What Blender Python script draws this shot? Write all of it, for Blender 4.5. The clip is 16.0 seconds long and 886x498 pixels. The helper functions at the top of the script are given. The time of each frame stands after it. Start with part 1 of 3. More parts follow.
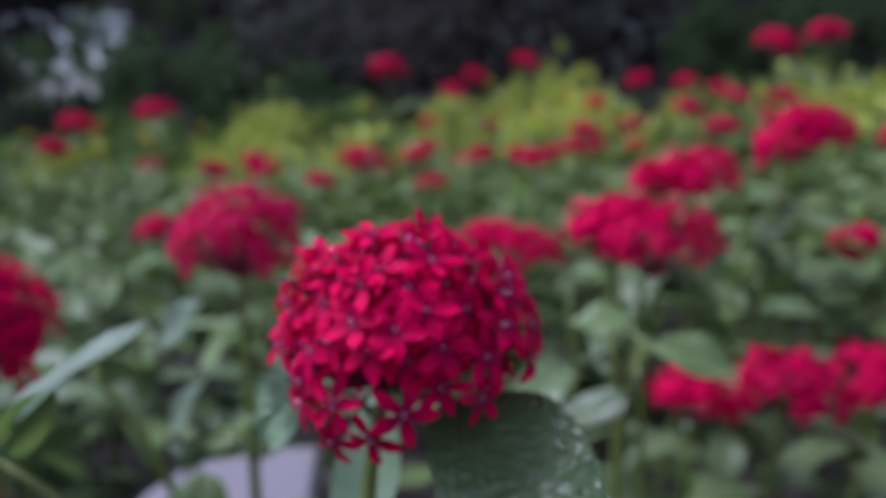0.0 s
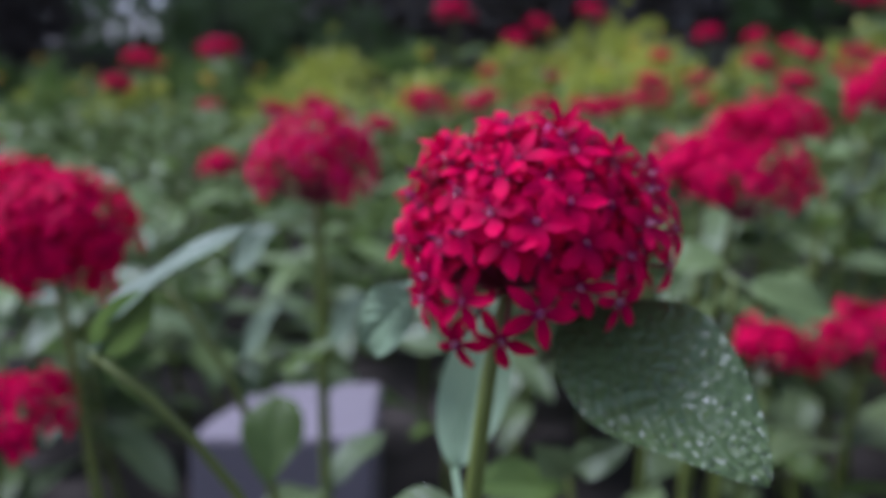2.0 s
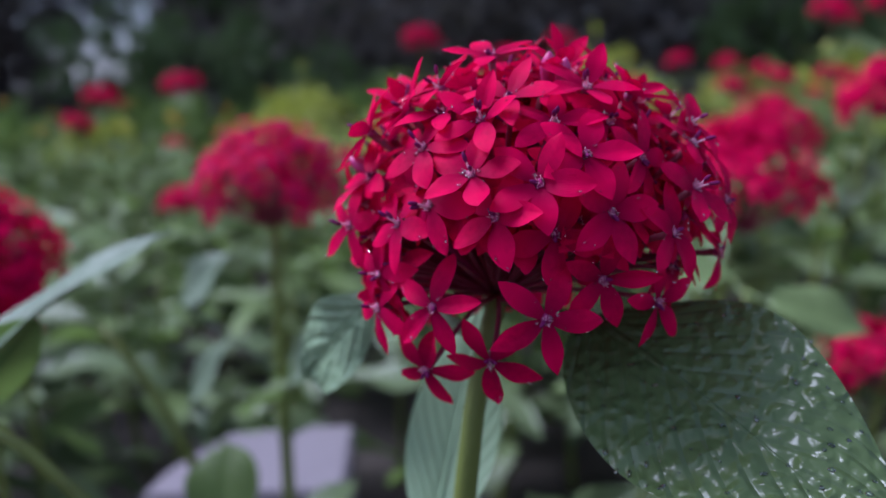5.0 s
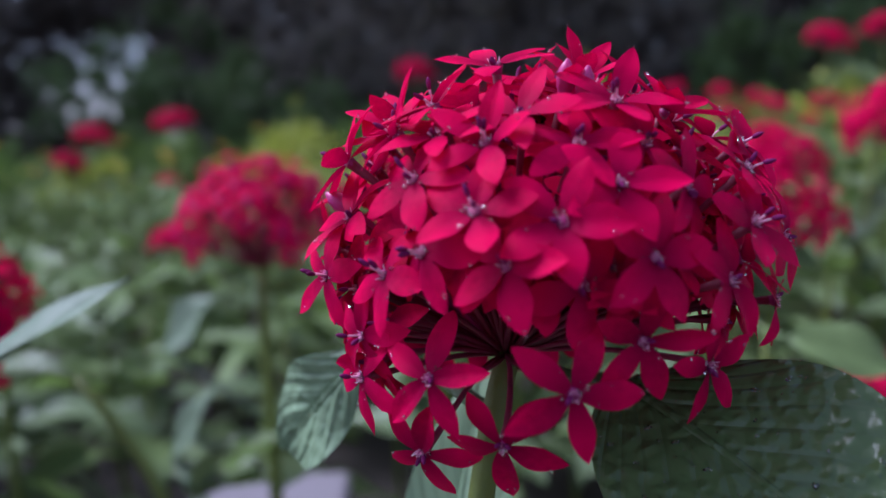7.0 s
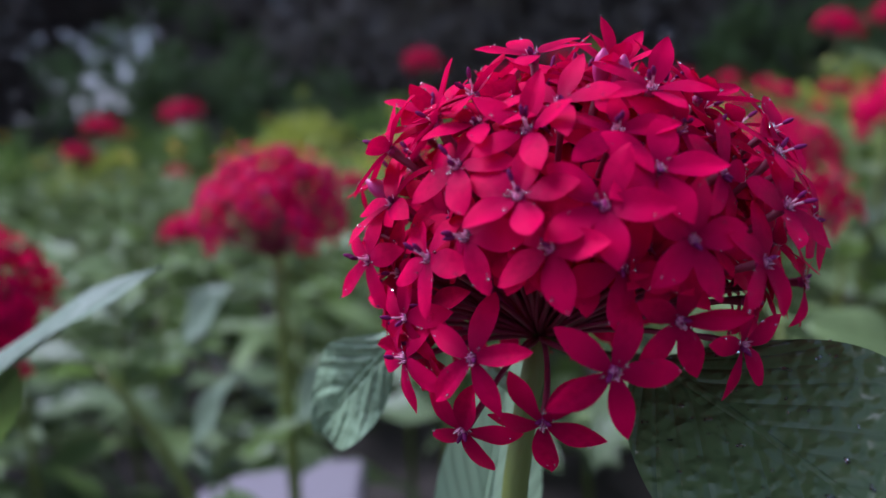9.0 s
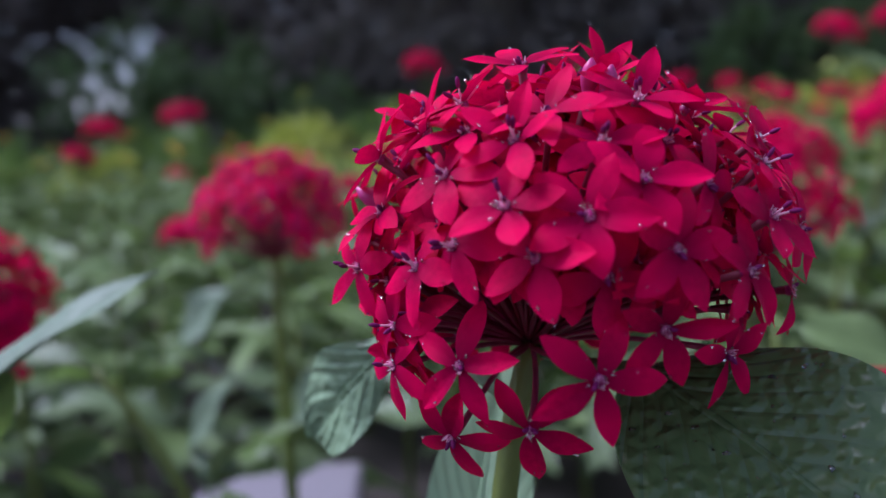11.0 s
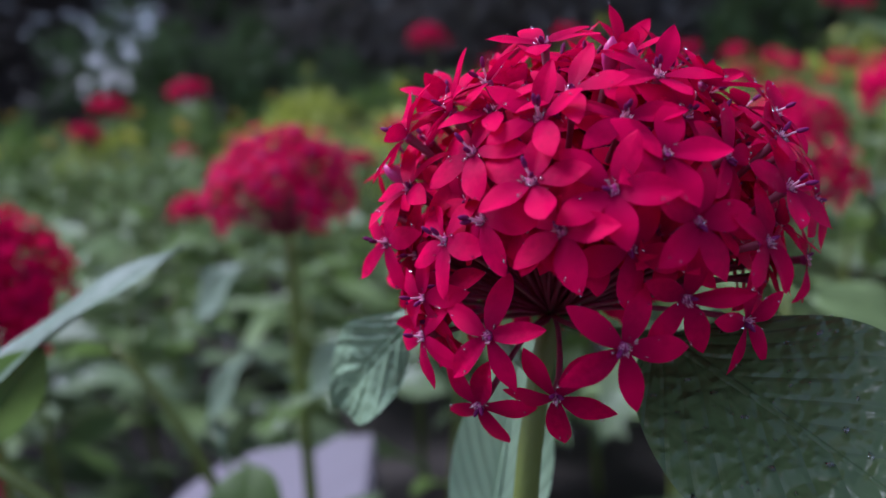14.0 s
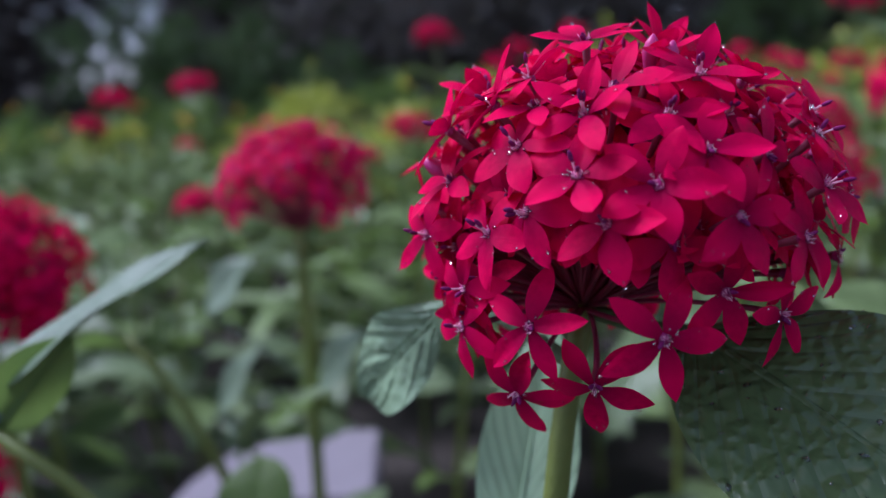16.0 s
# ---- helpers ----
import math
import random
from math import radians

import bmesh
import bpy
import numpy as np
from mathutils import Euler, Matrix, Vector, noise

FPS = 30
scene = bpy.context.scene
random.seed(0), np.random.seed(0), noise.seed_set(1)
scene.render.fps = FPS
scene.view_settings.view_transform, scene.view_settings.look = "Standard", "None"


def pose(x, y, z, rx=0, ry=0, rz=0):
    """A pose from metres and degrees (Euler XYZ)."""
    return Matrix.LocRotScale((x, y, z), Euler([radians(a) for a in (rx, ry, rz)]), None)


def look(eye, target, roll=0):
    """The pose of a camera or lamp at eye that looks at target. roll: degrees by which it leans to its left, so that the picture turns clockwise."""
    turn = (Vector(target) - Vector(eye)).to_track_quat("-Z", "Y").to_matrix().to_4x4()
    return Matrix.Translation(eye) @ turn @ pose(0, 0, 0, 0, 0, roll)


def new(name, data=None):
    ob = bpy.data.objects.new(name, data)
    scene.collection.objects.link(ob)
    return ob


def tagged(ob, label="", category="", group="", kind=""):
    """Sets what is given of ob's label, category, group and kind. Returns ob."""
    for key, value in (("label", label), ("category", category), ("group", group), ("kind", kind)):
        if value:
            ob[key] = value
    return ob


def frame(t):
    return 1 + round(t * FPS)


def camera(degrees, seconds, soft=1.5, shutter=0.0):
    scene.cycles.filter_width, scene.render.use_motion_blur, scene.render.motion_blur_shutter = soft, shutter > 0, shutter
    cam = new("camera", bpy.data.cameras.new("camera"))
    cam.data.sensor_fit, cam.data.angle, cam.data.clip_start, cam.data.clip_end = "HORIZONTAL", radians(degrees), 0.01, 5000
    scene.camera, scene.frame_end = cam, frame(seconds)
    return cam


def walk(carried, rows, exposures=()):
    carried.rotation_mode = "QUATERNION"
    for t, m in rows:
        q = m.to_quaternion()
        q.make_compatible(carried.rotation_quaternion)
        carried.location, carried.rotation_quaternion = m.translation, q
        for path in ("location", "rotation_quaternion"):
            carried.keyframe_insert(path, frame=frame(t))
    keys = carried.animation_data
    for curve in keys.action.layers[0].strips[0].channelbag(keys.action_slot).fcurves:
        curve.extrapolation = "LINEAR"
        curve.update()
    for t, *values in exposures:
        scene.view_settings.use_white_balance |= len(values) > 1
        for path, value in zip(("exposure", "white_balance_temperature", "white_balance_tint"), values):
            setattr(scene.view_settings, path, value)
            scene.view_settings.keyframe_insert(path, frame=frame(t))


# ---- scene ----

# ---------------------------------------------------------------- camera and walk
cam = camera(52.0, 16.0, soft=1.5)
cam.data.dof.use_dof = True
cam.data.dof.focus_distance = 0.121
cam.data.dof.aperture_fstop = 14.5
PATH = [
    (0, (0.0036, -0.0009, 0.4587), (-0.0070, 1.9750, 0.1490), 0.29),
    (0.5, (0.0030, -0.0080, 0.4536), (-0.0330, 1.9596, 0.0974), 0.84),
    (1, (0.0021, -0.0122, 0.4536), (-0.0708, 1.9547, 0.0989), 1.34),
    (1.5, (-0.0100, -0.0056, 0.4524), (-0.0776, 1.9582, 0.0799), 1.78),
    (2, (-0.0159, 0.0098, 0.4420), (-0.1305, 1.9642, 0.0328), 1.99),
    (2.5, (-0.0109, 0.0265, 0.4380), (-0.0927, 1.9915, 0.0745), 1.62),
    (3, (-0.0126, 0.0352, 0.4313), (-0.0692, 2.0100, 0.1203), 1.97),
    (3.5, (-0.0190, 0.0453, 0.4270), (-0.0881, 2.0148, 0.0863), 1.83),
    (4, (-0.0169, 0.0540, 0.4250), (-0.0916, 2.0199, 0.0652), 2.40),
    (4.2, (-0.0149, 0.0559, 0.4248), (-0.0917, 2.0221, 0.0669), 1.78),
    (6.3, (-0.0211, 0.0883, 0.4165), (-0.0865, 2.0678, 0.1389), 0.05),
    (6.5, (-0.0212, 0.0905, 0.4173), (-0.0888, 2.0695, 0.1361), -0.08),
    (7, (-0.0177, 0.0942, 0.4200), (-0.0747, 2.0772, 0.1659), -0.32),
    (7.5, (-0.0214, 0.0930, 0.4187), (-0.0579, 2.0772, 0.1706), -0.34),
    (8, (-0.0242, 0.0886, 0.4177), (-0.1011, 2.0714, 0.1671), -0.33),
    (8.5, (-0.0239, 0.0915, 0.4190), (-0.0991, 2.0699, 0.1353), -0.47),
    (9, (-0.0219, 0.0902, 0.4198), (-0.0946, 2.0698, 0.1442), -0.66),
    (9.2, (-0.0228, 0.0900, 0.4190), (-0.0912, 2.0718, 0.1587), -0.64),
    (11.3, (-0.0189, 0.0896, 0.4217), (-0.0927, 2.0689, 0.1440), -0.55),
    (11.5, (-0.0177, 0.0921, 0.4235), (-0.0891, 2.0684, 0.1251), -0.76),
    (12, (-0.0198, 0.0879, 0.4235), (-0.0969, 2.0653, 0.1338), -1.28),
    (12.5, (-0.0203, 0.0888, 0.4248), (-0.0695, 2.0652, 0.1220), -1.17),
    (13, (-0.0231, 0.0858, 0.4238), (-0.0940, 2.0609, 0.1172), -1.12),
    (13.5, (-0.0235, 0.0870, 0.4225), (-0.1017, 2.0574, 0.0890), -1.10),
    (14, (-0.0230, 0.0852, 0.4215), (-0.1105, 2.0562, 0.0934), -1.28),
    (14.5, (-0.0251, 0.0856, 0.4214), (-0.0977, 2.0580, 0.0981), -1.14),
    (15, (-0.0245, 0.0849, 0.4248), (-0.0964, 2.0576, 0.1033), -1.04),
    (15.5, (-0.0277, 0.0833, 0.4234), (-0.1067, 2.0542, 0.0927), -0.77),
    (16, (-0.0285, 0.0826, 0.4213), (-0.1172, 2.0523, 0.0860), -0.68),
]
walk(cam, [(t, look(eye, target, roll)) for t, eye, target, roll in PATH],
     [(0.0, 0.76, 5180, 27.0), (4.0, 0.77, 5160, 27.0), (6.5, 0.81, 5130, 27.0), (16.0, 0.81, 5130, 27.0)])

# ---------------------------------------------------------------- sky and sun (overcast)
world = bpy.data.worlds.new("world")
scene.world = world
world.use_nodes = True
sky = world.node_tree.nodes.new("ShaderNodeTexSky")
sky.sky_type = "NISHITA"
sky.sun_disc = False
sky.sun_elevation, sky.sun_rotation = radians(53), radians(-85)
sky.air_density, sky.dust_density, sky.ozone_density = 1.0, 1.0, 2.0
background = world.node_tree.nodes["Background"]
background.inputs["Strength"].default_value = 0.075
overcast = world.node_tree.nodes.new("ShaderNodeHueSaturation")
overcast.inputs["Saturation"].default_value = 0.5
world.node_tree.links.new(sky.outputs["Color"], overcast.inputs["Color"])
world.node_tree.links.new(overcast.outputs["Color"], background.inputs["Color"])
sun = new("sun", bpy.data.lights.new("sun", "SUN"))
sun.data.energy, sun.data.angle, sun.data.color = 2.15, radians(30), (1.0, 0.97, 0.93)
sun.matrix_world = look((-1.8, 0.50, 2.4), (0, 0, 0))

# ---------------------------------------------------------------- materials


def material(name, colour, spread=0.25, rough=0.5, scale=60.0, bump=0.0, bump_scale=400.0, glow=0.0, vein=0.0, spec=0.5, tone=None, blister=0.0, groove=1.7, streak=False):
    """A surface with grain at two scales; glow: share of light let through; vein: relief of leaf veins along the UV map."""
    m = bpy.data.materials.new(name)
    m.use_nodes = True
    nodes, links = m.node_tree.nodes, m.node_tree.links
    bsdf = nodes["Principled BSDF"]
    out = nodes["Material Output"]
    geo, info = nodes.new("ShaderNodeTexCoord"), nodes.new("ShaderNodeObjectInfo")
    island = nodes.new("ShaderNodeNewGeometry")
    coarse, fine = nodes.new("ShaderNodeTexNoise"), nodes.new("ShaderNodeTexNoise")
    coarse.inputs["Scale"].default_value, coarse.inputs["Detail"].default_value = scale, 3
    fine.inputs["Scale"].default_value, fine.inputs["Detail"].default_value = scale * 9, 2
    links.new(geo.outputs["Object"], coarse.inputs["Vector"])
    links.new(geo.outputs["Object"], fine.inputs["Vector"])
    add = nodes.new("ShaderNodeMath")
    add.operation = "MULTIPLY_ADD"
    links.new(fine.outputs["Fac"], add.inputs[0])
    add.inputs[1].default_value = 0.4
    links.new(coarse.outputs["Fac"], add.inputs[2])
    rnd = nodes.new("ShaderNodeMath")
    rnd.operation = "MULTIPLY_ADD"
    links.new(info.outputs["Random"], rnd.inputs[0])
    rnd.inputs[1].default_value = 0.45
    links.new(add.outputs[0], rnd.inputs[2])
    rnd2 = nodes.new("ShaderNodeMath")
    rnd2.operation = "MULTIPLY_ADD"
    links.new(island.outputs["Random Per Island"], rnd2.inputs[0])
    rnd2.inputs[1].default_value = 0.45
    links.new(rnd.outputs[0], rnd2.inputs[2])
    ramp = nodes.new("ShaderNodeValToRGB")
    tone = tone or tuple(min(1.0, c * (1 + 1.6 * spread)) for c in colour)
    ramp.color_ramp.elements[0].position, ramp.color_ramp.elements[1].position = 0.45, 1.5 / 1.5
    ramp.color_ramp.elements[0].color = (*[c * (1 - spread) for c in colour], 1)
    ramp.color_ramp.elements[1].color = (*tone, 1)
    links.new(rnd2.outputs[0], ramp.inputs["Fac"])
    colour_out = ramp.outputs["Color"]
    height = None
    if vein:
        uv = nodes.new("ShaderNodeSeparateXYZ")
        links.new(geo.outputs["UV"], uv.inputs[0])

        def op(kind, a, b=0.0, c=0.0):
            n = nodes.new("ShaderNodeMath")
            n.operation = kind
            for k, v in enumerate((a, b, c)):
                if isinstance(v, (int, float)):
                    n.inputs[k].default_value = v
                else:
                    links.new(v, n.inputs[k])
            return n.outputs[0]

        side = op("ABSOLUTE", op("SUBTRACT", uv.outputs["Y"], 0.5))
        slant = op("SUBTRACT", uv.outputs["X"], op("MULTIPLY", side, 0.84))
        wave = op("ABSOLUTE", op("SINE", op("MULTIPLY", slant, 31.0)))
        ribs = op("SMOOTH_MIN", op("MULTIPLY", wave, 1.6), 1.0, 0.3)
        mid = op("MINIMUM", op("MULTIPLY", side, 16.0), 1.0)
        veins = op("MULTIPLY", ribs, mid)
        mix = nodes.new("ShaderNodeMix")
        mix.data_type = "RGBA"
        links.new(op("MULTIPLY", op("SUBTRACT", 1.0, veins), 0.4), mix.inputs["Factor"])
        links.new(colour_out, mix.inputs["A"])
        mix.inputs["B"].default_value = (*[min(1, c * groove) for c in colour], 1)
        colour_out = mix.outputs["Result"]
        height = op("ADD", op("MULTIPLY", veins, 1.0), op("MULTIPLY", fine.outputs["Fac"], 0.6))
    if blister:
        cells = nodes.new("ShaderNodeTexVoronoi")
        cells.feature = "SMOOTH_F1"
        cells.inputs["Scale"].default_value = 470.0
        warp = nodes.new("ShaderNodeVectorMath")
        warp.operation = "MULTIPLY_ADD"
        links.new(coarse.outputs["Color"], warp.inputs[0])
        warp.inputs[1].default_value = (0.006, 0.006, 0.006)
        links.new(geo.outputs["Object"], warp.inputs[2])
        links.new(warp.outputs["Vector"], cells.inputs["Vector"])
        swell = op("MULTIPLY", op("SUBTRACT", 1.0, cells.outputs["Distance"]), op("MULTIPLY", coarse.outputs["Fac"], 2.4))
        height = op("ADD", op("MULTIPLY", veins, 0.4), op("MULTIPLY", swell, 1.3))
    links.new(colour_out, bsdf.inputs["Base Color"])
    bsdf.inputs["Roughness"].default_value = rough
    bsdf.inputs["Specular IOR Level"].default_value = spec
    if bump or vein:
        b = nodes.new("ShaderNodeBump")
        b.inputs["Strength"].default_value = max(bump, vein, blister)
        b.inputs["Distance"].default_value = 0.0012
        if height is None:
            grain = nodes.new("ShaderNodeTexNoise")
            grain.inputs["Scale"].default_value, grain.inputs["Detail"].default_value = bump_scale, 4
            if streak:
                stretch = nodes.new("ShaderNodeMapping")
                stretch.inputs["Scale"].default_value = (2.5, 24.0, 1.0)
                links.new(geo.outputs["UV"], stretch.inputs["Vector"])
                links.new(stretch.outputs["Vector"], grain.inputs["Vector"])
                grain.inputs["Scale"].default_value = 1.0
            else:
                links.new(geo.outputs["Object"], grain.inputs["Vector"])
            height = grain.outputs["Fac"]
        links.new(height, b.inputs["Height"])
        links.new(b.outputs["Normal"], bsdf.inputs["Normal"])
    if glow:
        through_leaf = nodes.new("ShaderNodeBsdfTranslucent")
        links.new(colour_out, through_leaf.inputs["Color"])
        both = nodes.new("ShaderNodeMixShader")
        both.inputs["Fac"].default_value = glow
        links.new(bsdf.outputs["BSDF"], both.inputs[1])
        links.new(through_leaf.outputs["BSDF"], both.inputs[2])
        links.new(both.outputs["Shader"], out.inputs["Surface"])
    return m


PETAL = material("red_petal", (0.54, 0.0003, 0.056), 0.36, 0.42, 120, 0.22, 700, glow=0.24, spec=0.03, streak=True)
TUBE = material("flower_tube", (0.13, 0.010, 0.032), 0.8, 0.5, 200, glow=0.05)
THROAT = material("flower_throat", (0.26, 0.007, 0.10), 0.4, 0.5, 400)
ANTHER = material("purple_anther", (0.125, 0.009, 0.068), 0.4, 0.6, 500, spec=0.12)
STYLE = material("pale_filament", (0.72, 0.34, 0.46), 0.2, 0.3, 300)
BUD = material("violet_bud", (0.42, 0.03, 0.16), 0.3, 0.4, 300)
STEM = material("green_stem", (0.108, 0.135, 0.022), 0.3, 0.5, 90, 0.2, 700)
nodes, links = PETAL.node_tree.nodes, PETAL.node_tree.links
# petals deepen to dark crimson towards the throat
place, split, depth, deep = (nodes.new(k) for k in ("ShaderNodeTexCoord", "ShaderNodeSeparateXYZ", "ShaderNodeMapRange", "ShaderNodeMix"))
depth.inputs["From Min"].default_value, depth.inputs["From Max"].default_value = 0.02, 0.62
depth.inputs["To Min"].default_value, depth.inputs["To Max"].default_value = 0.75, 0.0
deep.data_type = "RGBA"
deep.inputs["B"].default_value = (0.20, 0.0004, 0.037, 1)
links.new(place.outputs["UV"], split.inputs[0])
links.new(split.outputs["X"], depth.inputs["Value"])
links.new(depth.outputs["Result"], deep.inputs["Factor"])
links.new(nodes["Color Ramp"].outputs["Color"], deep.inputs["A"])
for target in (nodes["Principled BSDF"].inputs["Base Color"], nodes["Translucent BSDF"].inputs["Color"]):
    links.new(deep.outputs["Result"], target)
# a broken film of rain on the petals
film, wetness, beads, swell = (nodes.new(k) for k in ("ShaderNodeTexNoise", "ShaderNodeMapRange", "ShaderNodeTexNoise", "ShaderNodeBump"))
film.inputs["Scale"].default_value, film.inputs["Detail"].default_value = 330.0, 2.0
wetness.inputs["From Min"].default_value, wetness.inputs["From Max"].default_value, wetness.inputs["To Max"].default_value = 0.60, 0.68, 0.12
beads.inputs["Scale"].default_value, beads.inputs["Detail"].default_value = 1500.0, 1.0
swell.inputs["Strength"].default_value, swell.inputs["Distance"].default_value = 0.9, 0.0008
links.new(film.outputs["Fac"], wetness.inputs["Value"])
links.new(beads.outputs["Fac"], swell.inputs["Height"])
links.new(wetness.outputs["Result"], nodes["Principled BSDF"].inputs["Coat Weight"])
links.new(swell.outputs["Normal"], nodes["Principled BSDF"].inputs["Coat Normal"])
nodes["Principled BSDF"].inputs["Coat Roughness"].default_value = 0.06
LEAF = material("green_leaf", (0.080, 0.110, 0.042), 0.5, 0.34, 30, vein=0.4, glow=0.12, spec=0.5)
WET_LEAF = material("wet_green_leaf", (0.058, 0.088, 0.030), 0.5, 0.24, 90, vein=0.06, blister=0.66, glow=0.05, spec=0.42)
PALE_LEAF = material("pale_leaf", (0.255, 0.365, 0.20), 0.25, 0.5, 30, vein=0.15, groove=0.72, glow=0.3)
GREY_LEAF = material("grey_green_leaf", (0.132, 0.178, 0.106), 0.35, 0.42, 40, vein=0.3, groove=0.66, glow=0.12, spec=0.3)
CRINKLED_LEAF = material("crinkled_leaf", (0.20, 0.285, 0.155), 0.35, 0.42, 60, vein=0.3, blister=0.5, groove=0.7, glow=0.15)
BED_LEAF = material("bed_leaf", (0.092, 0.128, 0.042), 0.6, 0.40, 30, vein=0.3, glow=0.18, spec=0.35)
FRESH_LEAF = material("fresh_leaf", (0.10, 0.155, 0.032), 0.4, 0.45, 30, vein=0.3, glow=0.42)
GOLD_LEAF = material("golden_leaf", (0.33, 0.36, 0.055), 0.4, 0.5, 20, glow=0.25)
YELLOW = material("yellow_petal", (0.65, 0.40, 0.03), 0.3, 0.5, 50)
TREE_LEAF = material("tree_leaf", (0.118, 0.102, 0.085), 0.55, 0.45, 6, glow=0.1)
DEEP_LEAF = material("deep_green_leaf", (0.085, 0.125, 0.042), 0.5, 0.45, 8, glow=0.15)
BARK = material("bark", (0.06, 0.05, 0.04), 0.4, 0.85, 12, 0.6, 60)
SOIL = material("soil", (0.030, 0.024, 0.018), 0.4, 0.9, 14, 0.8, 120)
STONE = material("grey_stone", (0.104, 0.092, 0.094), 0.85, 0.85, 75, 1.0, 160)
WATER = bpy.data.materials.new("water_drop")
WATER.use_nodes = True
WATER.node_tree.nodes["Principled BSDF"].inputs["Transmission Weight"].default_value = 1.0
WATER.node_tree.nodes["Principled BSDF"].inputs["Roughness"].default_value = 0.02
WATER.node_tree.nodes["Principled BSDF"].inputs["IOR"].default_value = 1.55
WATER.node_tree.nodes["Principled BSDF"].inputs["Base Color"].default_value = (1, 1, 1, 1)
WATER.node_tree.nodes["Principled BSDF"].inputs["Coat Weight"].default_value = 1.0

# ---------------------------------------------------------------- mesh tools
rng = random.Random(7)


def mesh_of(name, bm, mat, smooth=True):
    me = bpy.data.meshes.new(name)
    if smooth:
        for f in bm.faces:
            f.smooth = True
    bm.to_mesh(me)
    bm.free()
    for one in mat if isinstance(mat, (list, tuple)) else [mat]:
        me.materials.append(one)
    return me


def part(name, data, parent, m=None, label=""):
    """A mesh as one part under a thing or another part, at the pose m in its parent."""
    ob = new(name, data)
    ob.parent = parent
    if m is not None:
        ob.matrix_basis = m
    return tagged(ob, label)


def thing(name, at, label, category, group="", kind=""):
    ob = new(name)
    ob.empty_display_size = 0.02
    ob.location = at
    return tagged(ob, label, category, group, kind)


def tube(bm, points, radii, sides=8, cap=True, index=0):
    """A tapered round rod along a line of points."""
    points = [Vector(p) for p in points]
    rings = []
    for k, p in enumerate(points):
        ahead = (points[min(k + 1, len(points) - 1)] - points[max(k - 1, 0)]).normalized()
        side = ahead.orthogonal().normalized()
        if rings:
            side = (last - ahead * last.dot(ahead)).normalized()
        last = side
        up = ahead.cross(side)
        rings.append([bm.verts.new(p + radii[k] * (math.cos(a) * side + math.sin(a) * up)) for a in (2 * math.pi * j / sides for j in range(sides))])
    for a, b in zip(rings, rings[1:]):
        for j in range(sides):
            f = bm.faces.new((a[j], a[(j + 1) % sides], b[(j + 1) % sides], b[j]))
            f.material_index = index
    if cap:
        for ring in (rings[0][::-1], rings[-1]):
            bm.faces.new(ring).material_index = index
    return rings


def bezier(a, b, c, d, n):
    a, b, c, d = Vector(a), Vector(b), Vector(c), Vector(d)
    return [a * (1 - t) ** 3 + b * 3 * t * (1 - t) ** 2 + c * 3 * t * t * (1 - t) + d * t**3 for t in (k / n for k in range(n + 1))]


def blade(bm, length, width, nu, nv, droop=0.3, fold=0.25, wave=0.0, peak=0.42, relief=0.0, ribs=8, m=Matrix(), seed=0, index=0, point=0.8, foot=0.0):
    """A leaf or petal blade from the origin along +x, face up +z, with a UV map; foot: how broad it starts."""
    uv = bm.loops.layers.uv.verify()
    r = random.Random(seed)
    ph = r.random() * 6.28

    rise = math.log(0.5) / math.log(foot + (1 - foot) * peak)

    def spot(u, v):
        if foot:
            w = width / 2 * (max(0.0, math.sin(math.pi * (foot + (1 - foot) * u) ** rise)) ** point + 0.01)
        else:
            w = width / 2 * (math.sin(math.pi * u ** (math.log(0.5) / math.log(peak))) ** point * (1 - 0.25 * max(0.0, u - 0.6) / 0.4 * (point > 0.85)) if 0 < u < 1 else 0.0) + 0.012 * width
        s = v * w
        bend = droop * u
        x = length * (math.sin(bend) / droop if abs(droop) > 1e-4 else u)
        z = -length * ((1 - math.cos(bend)) / droop if abs(droop) > 1e-4 else 0)
        z += fold * abs(s) + wave * width * math.sin(9 * u + ph) * v * abs(v)
        if relief:
            slant = u - 0.42 * abs(v)
            z += relief * (abs(math.sin(ribs * math.pi * slant)) ** 0.7 * min(1, abs(v) * 4) - 0.5) * (1 - abs(v) ** 6)
            z += relief * 0.35 * noise.noise(Vector((u * 40, v * 22, seed)))
        return m @ Vector((x, s * (1 - 0.12 * abs(fold)), z))

    grid = [[bm.verts.new(spot(i / nu, 2 * j / nv - 1)) for j in range(nv + 1)] for i in range(nu + 1)]
    for i in range(nu):
        for j in range(nv):
            f = bm.faces.new((grid[i][j], grid[i + 1][j], grid[i + 1][j + 1], grid[i][j + 1]))
            f.material_index = index
            for loop, (a, b) in zip(f.loops, ((i, j), (i + 1, j), (i + 1, j + 1), (i, j + 1))):
                loop[uv].uv = (a / nu, b / nv)


def facing(at, normal, spin=0.0, size=1.0):
    """A pose whose z looks along normal and whose y points up as far as it can, then turned by spin degrees clockwise as seen from outside."""
    n = Vector(normal).normalized()
    up = Vector((0, 0, 1)) - n * n.z
    if up.length < 0.05:
        up = Vector((0, 1, 0)) - n * n.y
    up.normalize()
    right = up.cross(n)
    turn = Matrix((right, up, n)).transposed().to_4x4()
    return Matrix.Translation(at) @ turn @ pose(0, 0, 0, 0, 0, -spin) @ Matrix.Scale(size, 4)


